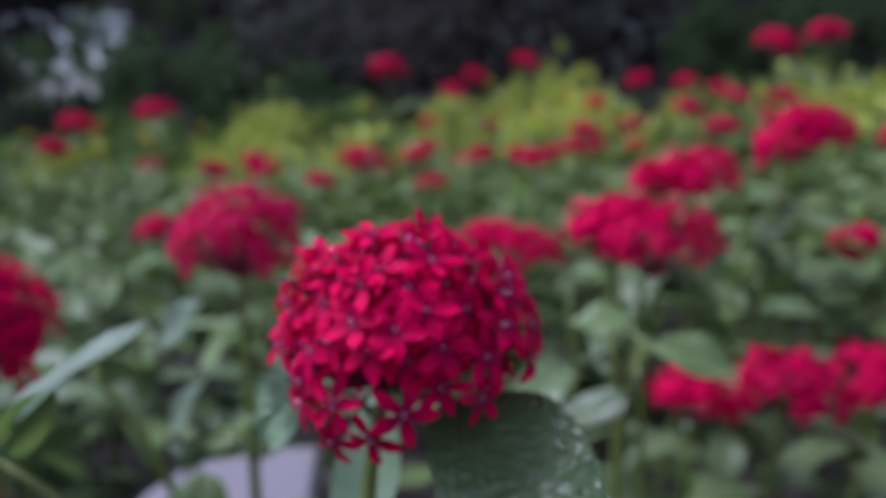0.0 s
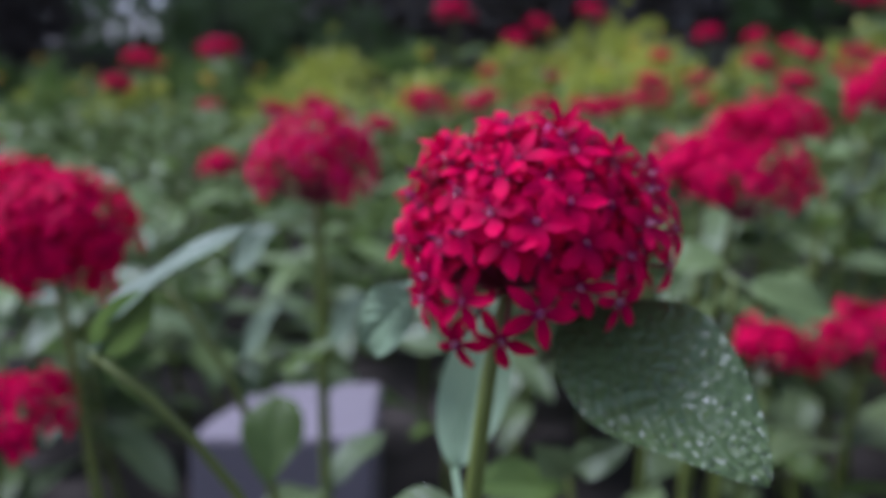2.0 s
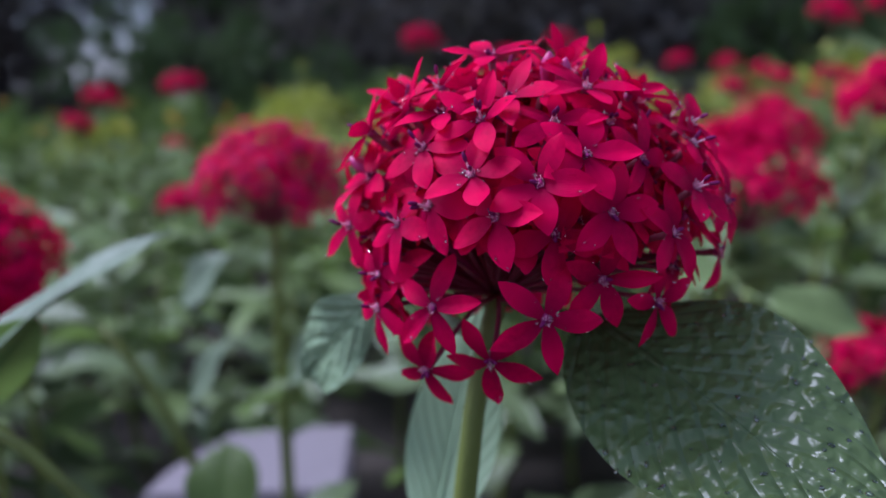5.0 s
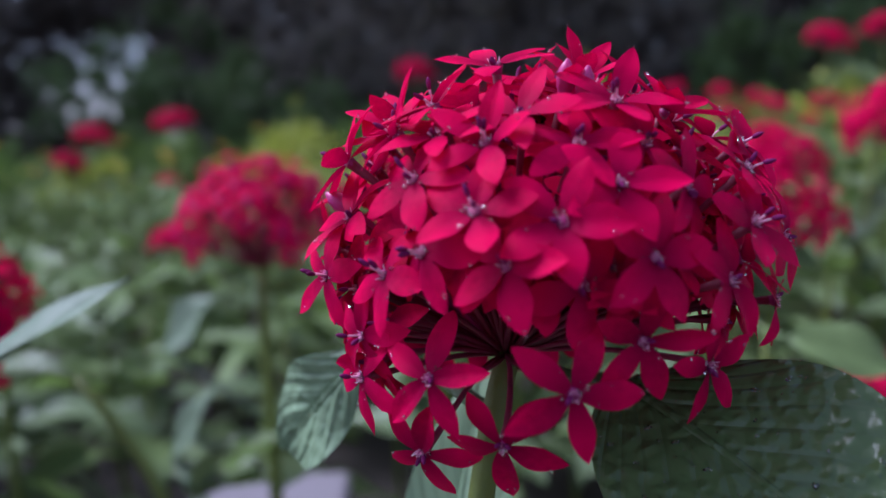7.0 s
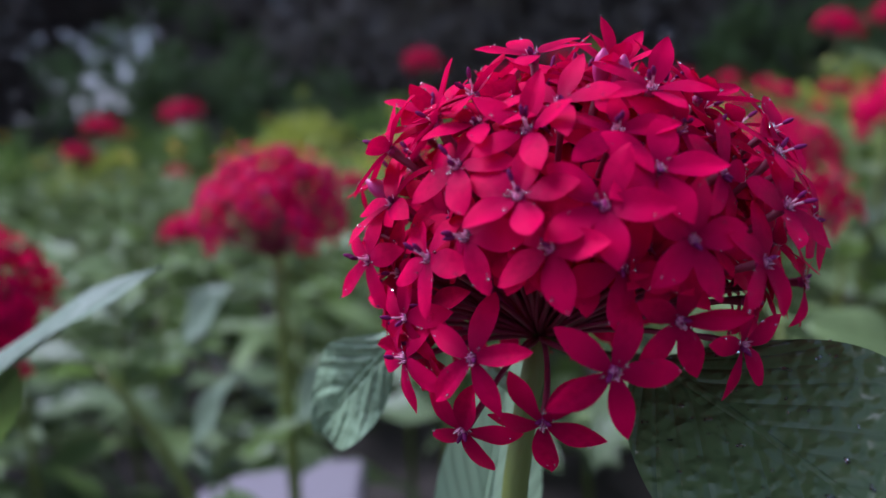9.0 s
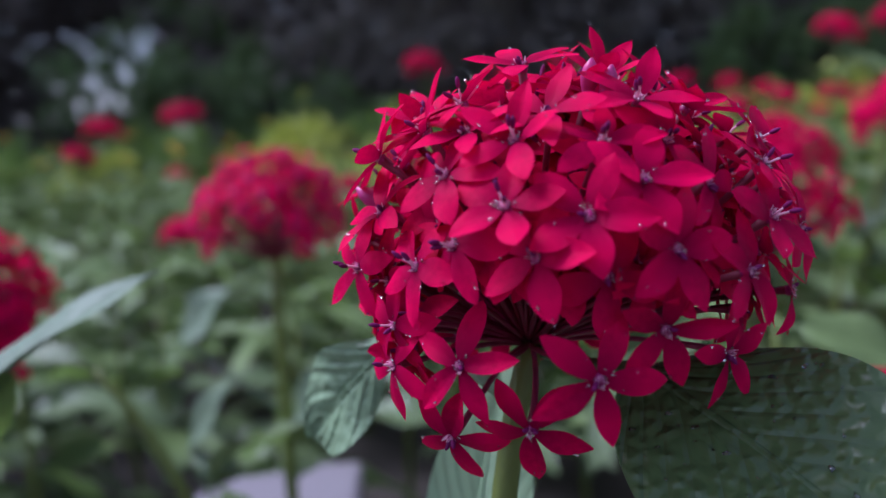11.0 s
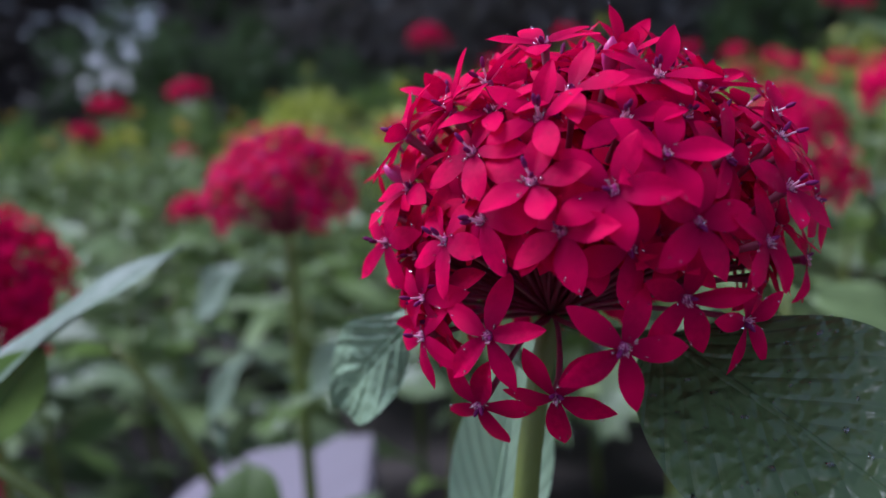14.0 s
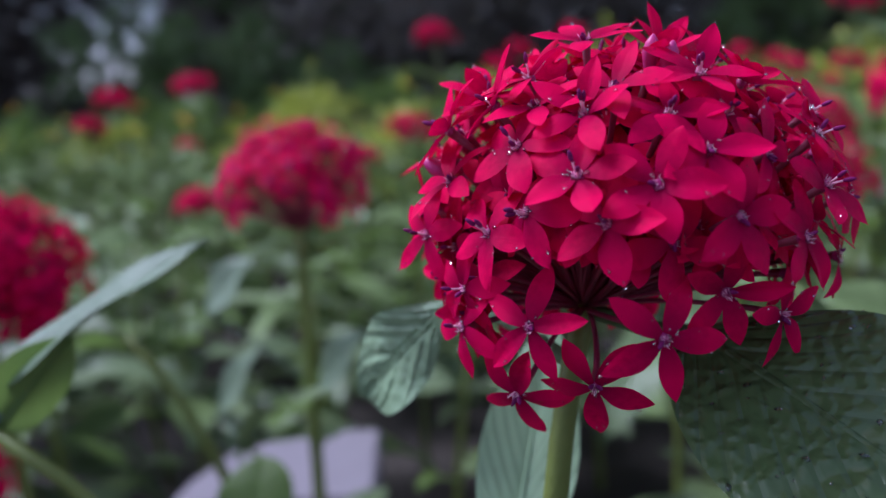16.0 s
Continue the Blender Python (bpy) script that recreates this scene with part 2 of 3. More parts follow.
def along(at, ahead, up=(0, 0, 1), roll=0.0, size=1.0):
    """A pose whose x looks along ahead and whose z leans towards up."""
    x = Vector(ahead).normalized()
    z = Vector(up) - x * Vector(up).dot(x)
    z.normalize()
    y = z.cross(x)
    return Matrix.Translation(at) @ Matrix((x, y, z)).transposed().to_4x4() @ pose(0, 0, 0, roll) @ Matrix.Scale(size, 4)


# ---------------------------------------------------------------- shared meshes
def petal_mesh(seed, wide=1.0, long=1.0):
    r = random.Random(seed)
    bm = bmesh.new()
    blade(bm, long * r.uniform(0.0070, 0.0077), wide * r.uniform(0.0035, 0.0042), 12, 6, r.uniform(0.0, 0.7), r.uniform(-0.2, 0.35), 0.03, r.uniform(0.46, 0.55),
          seed=seed, point=r.uniform(0.74, 0.92), foot=0.13)
    return mesh_of("petal", bm, PETAL)


PETALS = [petal_mesh(s) for s in range(18)]
SLIM = [petal_mesh(s, 0.84, 1.04) for s in range(20, 32)]


def floret_mesh(seed, n=5, size=1.0, steps=(3, 2)):
    """A whole five-petalled floret as one mesh, face up."""
    r = random.Random(seed)
    bm = bmesh.new()
    for k in range(n):
        m = pose(0, 0, 0, 0, r.uniform(-6, 22), 72 * k + r.uniform(-7, 7)) @ Matrix.Translation((0.0007, 0, 0))
        blade(bm, 0.0072 * size, 0.0042 * size, steps[0], steps[1], r.uniform(0.2, 0.8), 0.1, 0, 0.5, m=m, seed=seed + k)
    tube(bm, [(0, 0, -0.003), (0, 0, 0.0008)], [0.0007, 0.0011], 5, True, 1)
    return mesh_of("floret", bm, [PETAL, THROAT])


FLORETS = [floret_mesh(s) for s in range(5)]


def head_mesh(seed, size, flat, n=58, squash=0.52):
    """A far flower head: many florets joined into one loose, uneven dome."""
    r = random.Random(seed)
    bm = bmesh.new()
    for k in range(n):
        el = math.asin(1 - (1 + flat) * (k + 0.5) / n)
        az = k * 2.39996 + r.uniform(-0.4, 0.4)
        d = Vector((math.cos(el) * math.cos(az), math.cos(el) * math.sin(az), math.sin(el)))
        lump = 0.95 + 0.24 * noise.noise(d * 1.7 + Vector((seed, 0, 0)))
        at = d * size * 0.5 * lump * r.uniform(0.78, 1.07)
        at.z = at.z * squash - size * 0.10 * (1 - d.z) * r.random()
        base = facing(at, d + Vector((r.uniform(-0.5, 0.5), r.uniform(-0.5, 0.5), 0.25)), r.uniform(0, 72), r.uniform(0.95, 1.3))
        for j in range(5):
            m = base @ pose(0, 0, 0, 0, r.uniform(-15, 30), 72 * j) @ Matrix.Translation((0.0007, 0, 0))
            blade(bm, 0.0092, 0.0054, 2, 2, 0.5, 0.1, m=m, seed=j)
        if k % 2 == 0:
            tube(bm, [(0, 0, -0.3 * size), at], [0.0008, 0.0008], 3, False, 1)
    return mesh_of("flower_head", bm, [PETAL, TUBE])


HEADS = [head_mesh(20 + s, (0.088, 0.078, 0.095, 0.066, 0.090, 0.080, 0.095, 0.070)[s], (0.25, 0.1, 0.3, 0.0, 0.15, 0.3, 0.2, 0.1)[s]) for s in range(8)]
HEADS.append(head_mesh(33, 0.086, 0.55, 190, 0.85))


def leaf_mesh(seed, length, width, mat, droop, nu=12, nv=6):
    bm = bmesh.new()
    tube(bm, [(-0.008, 0, -0.0005), (0.004, 0, 0), (length * 0.3, 0, -length * 0.3 * droop * 0.16)], [0.0012, 0.0011, 0.0006], 5)
    blade(bm, length, width, nu, nv, droop, 0.22, 0.10, 0.42, 0.0006, 7, seed=seed)
    return mesh_of("leaf", bm, mat)


LEAVES = [leaf_mesh(1, 0.085, 0.030, LEAF, 0.7), leaf_mesh(2, 0.095, 0.036, LEAF, 1.0), leaf_mesh(3, 0.070, 0.028, LEAF, 0.4),
          leaf_mesh(4, 0.060, 0.022, FRESH_LEAF, 0.5), leaf_mesh(5, 0.090, 0.034, LEAF, 1.3)]
BED_LEAVES = [leaf_mesh(6, 0.080, 0.032, BED_LEAF, 0.6, 8, 4), leaf_mesh(7, 0.090, 0.036, BED_LEAF, 0.9, 8, 4), leaf_mesh(8, 0.065, 0.026, FRESH_LEAF, 0.5, 8, 4)]

# ---------------------------------------------------------------- ground
bm = bmesh.new()
bmesh.ops.create_grid(bm, x_segments=70, y_segments=70, size=3.5, matrix=Matrix.Translation((0, 2.6, 0)))
for v in bm.verts:
    v.co.z = 0.018 * noise.noise(v.co * 4) + 0.006 * noise.noise(v.co * 17)
rim = [e for e in bm.edges if e.is_boundary]
outer = bmesh.ops.extrude_edge_only(bm, edges=rim)
for v in outer["geom"]:
    if isinstance(v, bmesh.types.BMVert):
        v.co = Vector((v.co.x * 220, (v.co.y - 2.6) * 220 + 2.6, -0.02))
ground = new("ground", mesh_of("ground", bm, SOIL))
tagged(ground, "dark damp garden soil under the flower bed", "ground", kind="structure")


# ---------------------------------------------------------------- plants of the bed
def pentas_plant(base, top, head=None, leaves=10, seed=0, label="", group="flowering plants of the bed", reach=1.0, low=0.35):
    """A red star-cluster plant: a stem from base to top, pairs of leaves and, if given, a head mesh on it."""
    r = random.Random(seed)
    base, top = Vector(base), Vector(top)
    plant = thing("pentas_plant", base, label or "star cluster plant with red flower head and green leaves", "plant", group)
    bend = Vector((r.uniform(-0.02, 0.02), r.uniform(-0.02, 0.02), 0))
    line = bezier((0, 0, 0), (top - base) * 0.35 + bend, (top - base) * 0.7 + bend, top - base, 9)
    bm = bmesh.new()
    tube(bm, line, [0.0042 - 0.0022 * k / 9 for k in range(10)], 7)
    part("stem", mesh_of("stem", bm, STEM), plant)
    turn = r.uniform(0, 360)
    n = leaves // 2
    for k in range(n):
        f = low + (0.93 - low) * (k + r.uniform(0, 0.5)) / n
        spot = line[0].lerp(line[9], f) + bend * (3 * f * (1 - f))
        for s in (0, 180):
            a = radians(turn + s + r.uniform(-20, 20))
            rise = r.uniform(-0.1, 0.7)
            me = r.choice(BED_LEAVES) if base.y > 0.95 + r.uniform(-0.3, 0.3) else LEAVES[r.choice((0, 1, 2, 3, 4, 0, 1))]
            out = Vector((math.cos(a), math.sin(a), rise))
            part("leaf", me, plant, along(spot + 0.006 * out.normalized(), out, roll=r.uniform(-25, 25), size=reach * (1.28 if base.y > 0.95 else 1.12) * r.uniform(0.75, 1.15)))
        turn += 90 + r.uniform(-15, 15)
    if head is not None:
        tilt = pose(0, 0, 0, r.uniform(-14, 14), r.uniform(-14, 14), r.uniform(0, 360))
        part("flower_head", HEADS[head + r.choice((0, 4)) if head < 4 else head], plant, Matrix.Translation(top - base) @ tilt, "dense dome of small red star flowers")
    return plant


def bed_height(x, y):
    return 0.31 + 0.10 * max(-1, min(1, x)) + 0.045 * (y - 1) + 0.03 * noise.noise(Vector((x * 3, y * 3, 0)))


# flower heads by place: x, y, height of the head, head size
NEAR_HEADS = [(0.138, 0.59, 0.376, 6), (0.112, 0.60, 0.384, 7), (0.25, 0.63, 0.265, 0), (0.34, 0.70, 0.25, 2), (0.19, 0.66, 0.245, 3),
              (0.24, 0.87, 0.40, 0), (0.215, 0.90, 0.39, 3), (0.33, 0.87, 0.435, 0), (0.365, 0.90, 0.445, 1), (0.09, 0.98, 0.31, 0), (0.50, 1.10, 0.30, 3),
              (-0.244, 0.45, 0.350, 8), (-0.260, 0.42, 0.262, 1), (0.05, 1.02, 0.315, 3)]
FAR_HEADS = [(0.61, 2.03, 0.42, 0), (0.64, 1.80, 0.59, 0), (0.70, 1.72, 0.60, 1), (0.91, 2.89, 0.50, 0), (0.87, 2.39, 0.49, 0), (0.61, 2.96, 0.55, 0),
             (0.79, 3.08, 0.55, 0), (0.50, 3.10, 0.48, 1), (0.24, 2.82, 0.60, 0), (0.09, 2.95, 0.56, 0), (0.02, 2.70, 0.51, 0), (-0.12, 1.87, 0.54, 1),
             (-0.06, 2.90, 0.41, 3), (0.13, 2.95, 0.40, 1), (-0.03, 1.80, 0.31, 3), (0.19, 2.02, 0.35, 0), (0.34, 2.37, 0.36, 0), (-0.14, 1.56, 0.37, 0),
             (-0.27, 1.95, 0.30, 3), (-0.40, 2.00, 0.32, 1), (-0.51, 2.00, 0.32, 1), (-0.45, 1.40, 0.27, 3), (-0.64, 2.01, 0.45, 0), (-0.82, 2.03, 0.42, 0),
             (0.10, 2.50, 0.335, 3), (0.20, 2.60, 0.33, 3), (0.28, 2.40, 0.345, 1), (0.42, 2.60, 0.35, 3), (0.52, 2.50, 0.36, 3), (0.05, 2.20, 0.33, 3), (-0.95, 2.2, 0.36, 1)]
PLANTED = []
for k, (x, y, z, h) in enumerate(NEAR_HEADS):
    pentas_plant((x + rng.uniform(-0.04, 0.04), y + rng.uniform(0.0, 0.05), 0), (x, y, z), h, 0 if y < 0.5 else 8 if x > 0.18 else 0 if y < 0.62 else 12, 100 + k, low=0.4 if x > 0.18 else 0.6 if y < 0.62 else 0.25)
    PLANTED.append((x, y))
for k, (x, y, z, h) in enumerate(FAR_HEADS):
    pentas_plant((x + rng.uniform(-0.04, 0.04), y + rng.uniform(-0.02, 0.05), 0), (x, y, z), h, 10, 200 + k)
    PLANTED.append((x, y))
# leafy plants that fill the bed between them; thinner towards its two ends
k = 0
y = 0.50
while y < 3.1:
    x = -1.75
    while x < 1.85:
        loose = 2.8 if abs(x) > 0.52 * y + 0.28 else 1.0
        px, py = x + loose * rng.uniform(-0.04, 0.04), y + loose * rng.uniform(-0.04, 0.04)
        end = abs(px) > 0.52 * py + 0.28
        slab_clear = -0.30 < px < -0.06 and 0.40 < py < 0.84
        if not slab_clear and not (abs(px) < 0.10 and py < 0.5):
            top = bed_height(px, py) + rng.uniform(-0.05, 0.03)
            bloom = rng.choice((0, 1, 2, 3)) if (py > 1.2 or end) and rng.random() < (0.25 if end else 0.09) else None
            crest = (px + rng.uniform(-0.03, 0.03), py + rng.uniform(-0.03, 0.03), top)
            k += 1
            if (py < 0.53 and px > 0.05) or (py < 0.7 and -0.02 < px < 0.15) or (py < 0.66 and 0.2 < px < 0.32):
                x += 0.26 if end else 0.13 + 0.02 * y
                continue
            pentas_plant((px, py, 0), crest, bloom, 6 if end or (-0.05 < px < 0.25 and py < 0.85) else 14 if py < 1.5 else 10, 999 + k,
                         label="leafy star cluster plant in the bed" if bloom is None else "", low=0.3, reach=1.35 if end else 1.0)
        x += 0.26 if end else 0.13 + 0.02 * y
    y += 0.12 + 0.02 * y

# ---------------------------------------------------------------- the flower in front
CENTRE, RADIUS, HUB = Vector((-0.0076, 0.2228, 0.3990)), 0.0318, Vector((-0.0122, 0.2275, 0.3871))
# florets that face the path: bearing and height angle on the head, distance from its centre in mm, bearing and height angle of the face, turn of the star, cup, size
BROW = [(-36, 29, 32.1, -45, 38, 2, -8, 0.96), (0, 20, 33.3, -12, 25, 22, -18, 1.0), (-11, 12, 31.6, -37, 22, 10, -5, 1.01), (-32, 14, 30.0, -57, 24, 0, 13, 1.05),
        (-44, 8, 29.5, -56, 26, 17, -5, 0.96), (-18, 22, 33.0, -28, 42, 4, -11, 0.95), (13, 28, 32.8, 13, 37, 22, -10, 0.99), (19, 13, 32.3, 25, 15, 13, -12, 0.99),
        (5, 8, 29.0, 14, 2, 35, 3, 0.98), (50, 18, 32.8, 46, 34, 6, -12, 0.99), (60, 30, 32.7, 66, 42, 35, -10, 0.99), (39, 7, 32.0, 47, 17, 15, -2, 0.97)]
FLANK = [(78, 12, 33.5, 62, 14, 20, -4, 1.0), (72, 36, 33.0, 64, 36, 50, -10, 1.0), (84, -4, 32.5, 66, 2, 10, 0, 0.98), (98, 22, 33.5, 84, 24, 30, -6, 1.0)]
FRINGE = [(-32, -16, 29.1, -35, 11, 5, 4, 1.01), (-58, -20, 30.0, -56, 0, 36, -4, 1.0), (-56, -9, 29.0, -46, -4, 8, 2, 0.94), (-45, -41, 30.3, -36, -23, 23, 1, 1.03),
          (-15, -35, 28.8, -14, -24, 37, -1, 1.03), (3, -15, 30.9, 5, -1, 22, -2, 1.08), (21, -6, 27.8, 9, -10, 10, -18, 0.98), (44, -15, 28.6, 40, -6, 64, -15, 0.94),
          (-73, 4, 30.6, -56, 8, 5, -8, 0.97)]
CROWN = [(-69, 32, 32.5, -85, 30, 24, -16, 1.05), (-67, 20, 29.6, -66, 40, 30, -12, 1.0), (-19, 38, 32.2, -30, 42, 6, -26, 0.96), (23, 52, 31.3, 12, 55, 26, -24, 1.0),
         (5, 38, 31.7, 18, 52, 21, -10, 0.98), (-32, 67, 32.0, -25, 70, 25, -18, 0.98), (54, 52, 30.0, 75, 62, 45, -24, 0.98), (-11, 46, 32.0, -30, 57, 7, -18, 0.96),
         (-54, 41, 31.6, -80, 38, 1, -22, 0.98), (-47, 51, 31.4, -75, 53, 56, -18, 0.96), (-36, 41, 31.6, -42, 60, 65, -20, 0.95), (35, 28, 30.4, 48, 18, 18, -4, 0.95)]


def bearing(az, el):
    a, e = radians(az), radians(el)
    return Vector((math.sin(a) * math.cos(e), -math.cos(a) * math.cos(e), math.sin(e)))


def stamen_mesh(seed, tall):
    """Two or three dark anthers on pale stalks; tall: how far they stand out of the throat."""
    r = random.Random(seed)
    bm = bmesh.new()
    for k in range(r.choice((1, 1, 2, 2))):
        a, h = r.uniform(0, 6.28), tall * r.uniform(0.15, 1.0)
        lean = Vector((math.cos(a), math.sin(a), 0)) * r.uniform(0.0003, 0.0010 if tall > 0.001 else 0.0005)
        tip = lean + Vector((0, 0, h))
        tube(bm, [(0, 0, -0.0005), lean * 0.6 + Vector((0, 0, h * 0.6)), tip], [0.00018, 0.00016, 0.00015], 5, True, 1)
        way = (lean * 0.6 + Vector((0, 0, 0.0009))).normalized() if tall > 0.001 else (lean + Vector((0, 0, 0.0005))).normalized()
        tube(bm, [tip + way * d for d in (-0.0003, 0.0, 0.0005, 0.0010, 0.0014)], [0.0001, 0.00030, 0.00034, 0.00029, 0.0001], 7, True, 0)
    return mesh_of("stamen", bm, [ANTHER, STYLE])


def throat_mesh(seed):
    """The rim of the tube with a ring of short hairs."""
    r = random.Random(seed)
    bm = bmesh.new()
    tube(bm, [(0, 0, -0.0012), (0, 0, -0.0001), (0, 0, 0.0003), (0, 0, -0.0004)], [0.0007, 0.0011, 0.0009, 0.0003], 10, True, 0)
    for k in range(16):
        a = 6.28 * k / 16 + r.uniform(-0.2, 0.2)
        d = Vector((math.cos(a), math.sin(a), 0))
        tube(bm, [d * 0.0007, d * 0.0007 + Vector((0, 0, r.uniform(0.0005, 0.0011))) + d * r.uniform(-0.0006, 0.0006)], [0.00012, 0.00006], 3, True, 1)
    return mesh_of("throat", bm, [THROAT, STYLE])


STAMENS = [stamen_mesh(s, 0.0003) for s in range(6)]
LONG_STAMENS = [stamen_mesh(10 + s, 0.0024) for s in range(8)]
THROATS = [throat_mesh(s) for s in range(3)]


PETAL_POSES = []


def floret(plant, at, normal, hub, spin, r, size=1.0, cup=None, tumble=0.0, petals=PETALS, calm=False):
    """One star flower of the near head: a tube with five petals, throat and stamens."""
    m = facing(at, normal, spin, size) @ pose(0, 0, 0, r.uniform(-tumble, tumble), r.uniform(-tumble, tumble))
    back = m.inverted() @ hub
    own = random.Random(round(1e6 * at.x))
    sway = Vector((own.uniform(-1, 1), own.uniform(-1, 1), own.uniform(-0.5, 0.5))) * 0.0030
    bm = bmesh.new()
    tube(bm, bezier(back, back * 0.6 + sway + Vector((0, 0, -0.001)), (0, 0, -0.006), (0, 0, -0.0003), 6), [0.0004, 0.0004, 0.0004, 0.0004, 0.00042, 0.00048, 0.0007], 7)
    star = part("floret", mesh_of("floret", bm, TUBE), plant, m)
    cup = r.uniform(-24, 10) if cup is None else cup
    wild, tilt, twist = (5, 5, 3) if calm else (15 if tumble < 6 else 24, 15, 7)
    for k in range(5):
        me = r.choice(petals)
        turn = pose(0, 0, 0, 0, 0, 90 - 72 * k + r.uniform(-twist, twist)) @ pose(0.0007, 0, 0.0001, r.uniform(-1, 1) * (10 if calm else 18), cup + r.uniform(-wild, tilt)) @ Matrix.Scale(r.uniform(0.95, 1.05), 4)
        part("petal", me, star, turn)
        PETAL_POSES.append((me, m @ turn))
    part("throat", r.choice(THROATS), star, Matrix.Scale(r.uniform(0.7, 0.9), 4), "violet hairy throat")
    n = Vector(normal).normalized()
    part("stamen", r.choice(LONG_STAMENS if (n.z > 0.5 or n.x < -0.7) and r.random() < 0.65 else STAMENS), star, Matrix.Rotation(r.uniform(0, 6.28), 4, "Z"), "dark purple stamens")
    return star


hero = thing("pentas_plant", (-0.030, 0.235, 0), "tall star cluster plant with one large red flower head", "plant", "flowering plants of the bed")
O = hero.location.copy()
fr = random.Random(3)
placed = []
for row in (BROW, FLANK, FRINGE, CROWN):
    for az, el, reach, faz, fel, spin, cup, size in row:
        d = bearing(az, el)
        placed.append(d)
        floret(hero, CENTRE + 0.001 * reach * d - O, bearing(faz, fel), HUB - O, spin, fr, size, cup, 0, PETALS if row in (BROW, FLANK) else SLIM, calm=True)
n = 240
for k in range(n):
    el = math.degrees(math.asin(1 - 1.55 * (k + 0.5) / n))
    d = bearing(k * 137.508 + fr.uniform(-6, 6), el + fr.uniform(-4, 4))
    near = min(d.angle(p) for p in placed)
    front = d.y < -0.15
    if near < radians(9.6 if d.z > 0.5 else 11.5 if front else 10.6):
        continue
    if (front and d.z < 0.10) or (d.x > 0.4 and d.z < -0.05) or (d.y < 0.35 and d.z < -0.1):
        continue
    placed.append(d)
    high = d.z > 0.3 and fr.random() < 0.75
    at = CENTRE + RADIUS * fr.uniform(0.88, 1.0) * (0.925 if d.z > 0.75 else 1.0) * (1.0 if d.z > 0.5 else 0.90 if front else 1.05 if d.x > 0.5 else 1.0) * d
    floret(hero, at - O, (at - HUB).normalized() * 0.5 + d * 0.5, HUB - O, fr.uniform(0, 72), fr, 0.97, fr.uniform(-40, -8) if high else None, 18 if d.z > 0.5 else 12, SLIM if high else PETALS)
# half hidden florets deeper in the head
for k in range(80):
    d = bearing(fr.uniform(-180, 180), fr.uniform(14, 84))
    at = CENTRE + RADIUS * fr.uniform(0.68, 0.80) * d
    floret(hero, at - O, (at - HUB).normalized() * 0.5 + d * 0.5, HUB - O, fr.uniform(0, 72), fr, 0.9, None, 10)
for k in range(30):
    d = bearing(fr.choice((-1, 1)) * fr.uniform(75, 180), fr.uniform(-12, 22))
    at = CENTRE + RADIUS * fr.uniform(0.55, 0.78) * d
    floret(hero, at - O, (at - HUB).normalized() * 0.5 + d * 0.5, HUB - O, fr.uniform(0, 72), fr, 0.9, None, 10)
for k in range(44):
    d = bearing(fr.uniform(-50, 40), fr.uniform(9, 20)) if k < 16 else bearing(fr.uniform(10, 95), fr.uniform(5, 58))
    at = CENTRE + RADIUS * fr.uniform(0.72, 0.84) * d
    floret(hero, at - O, (at - HUB).normalized() * 0.5 + d * 0.5, HUB - O, fr.uniform(0, 72), fr, 0.85, None, 10)
for k in range(17):
    d = bearing(fr.uniform(-102, -50), fr.uniform(-24, 6)) if k < 10 else bearing(fr.uniform(50, 100), fr.uniform(-14, 6))
    at = CENTRE + RADIUS * fr.uniform(0.76, 0.86) * d
    floret(hero, at - O, (at - HUB).normalized() * 0.4 + d * 0.6, HUB - O, fr.uniform(0, 72), fr, 0.93, fr.uniform(-12, 6), 8, SLIM)
# dew on the petals
bm = bmesh.new()
for k in range(3000):
    me, m = fr.choice(PETAL_POSES)
    row, column = fr.choice(((fr.randint(8, 12), fr.randint(0, 6)), (fr.randint(3, 9), fr.choice((0, 1, 5, 6))), (fr.randint(0, 1), fr.randint(0, 6))))
    at = m @ me.vertices[row * 7 + column].co
    size = fr.choice((0.00008, 0.00011, 0.00014, 0.00018, 0.00024)) if row > 1 else fr.uniform(0.00013, 0.00028)
    at += (at - HUB + O).normalized() * size * 0.7
    flow = (m.to_3x3() @ Vector((1, 0, 0))).to_track_quat("Z", "Y").to_matrix().to_4x4() @ Matrix.Diagonal((0.8, 0.8, fr.uniform(0.9, 2.4), 1))
    for v in bmesh.ops.create_icosphere(bm, subdivisions=1, radius=size)["verts"]:
        v.co = at + flow @ v.co
dew = part("dew", mesh_of("dew", bm, WATER), hero, None, "fine rain drops on the petals")
dew["kind"] = "stuff"
# unopened buds between the florets
for az, el in ((10, 66), (18, 62), (-84, 22)):
    d = bearing(az, el)
    at = CENTRE + RADIUS * 0.95 * d
    m = facing(at - O, d + Vector((0, 0, 0.3)))
    back = m.inverted() @ (HUB - O)
    bm = bmesh.new()
    tube(bm, bezier(back, back * 0.6, (0, 0, -0.006), (0, 0, -0.002), 5) + [Vector((0, 0, -0.001)), Vector((0, 0, 0.0002)), Vector((0, 0, 0.0014)), Vector((0, 0, 0.0026))],
         [0.0004, 0.0005, 0.0005, 0.0006, 0.0007, 0.0008, 0.0011, 0.0013, 0.0010, 0.0002], 8)
    part("bud", mesh_of("bud", bm, BUD), hero, m, "closed violet flower bud")
bm = bmesh.new()
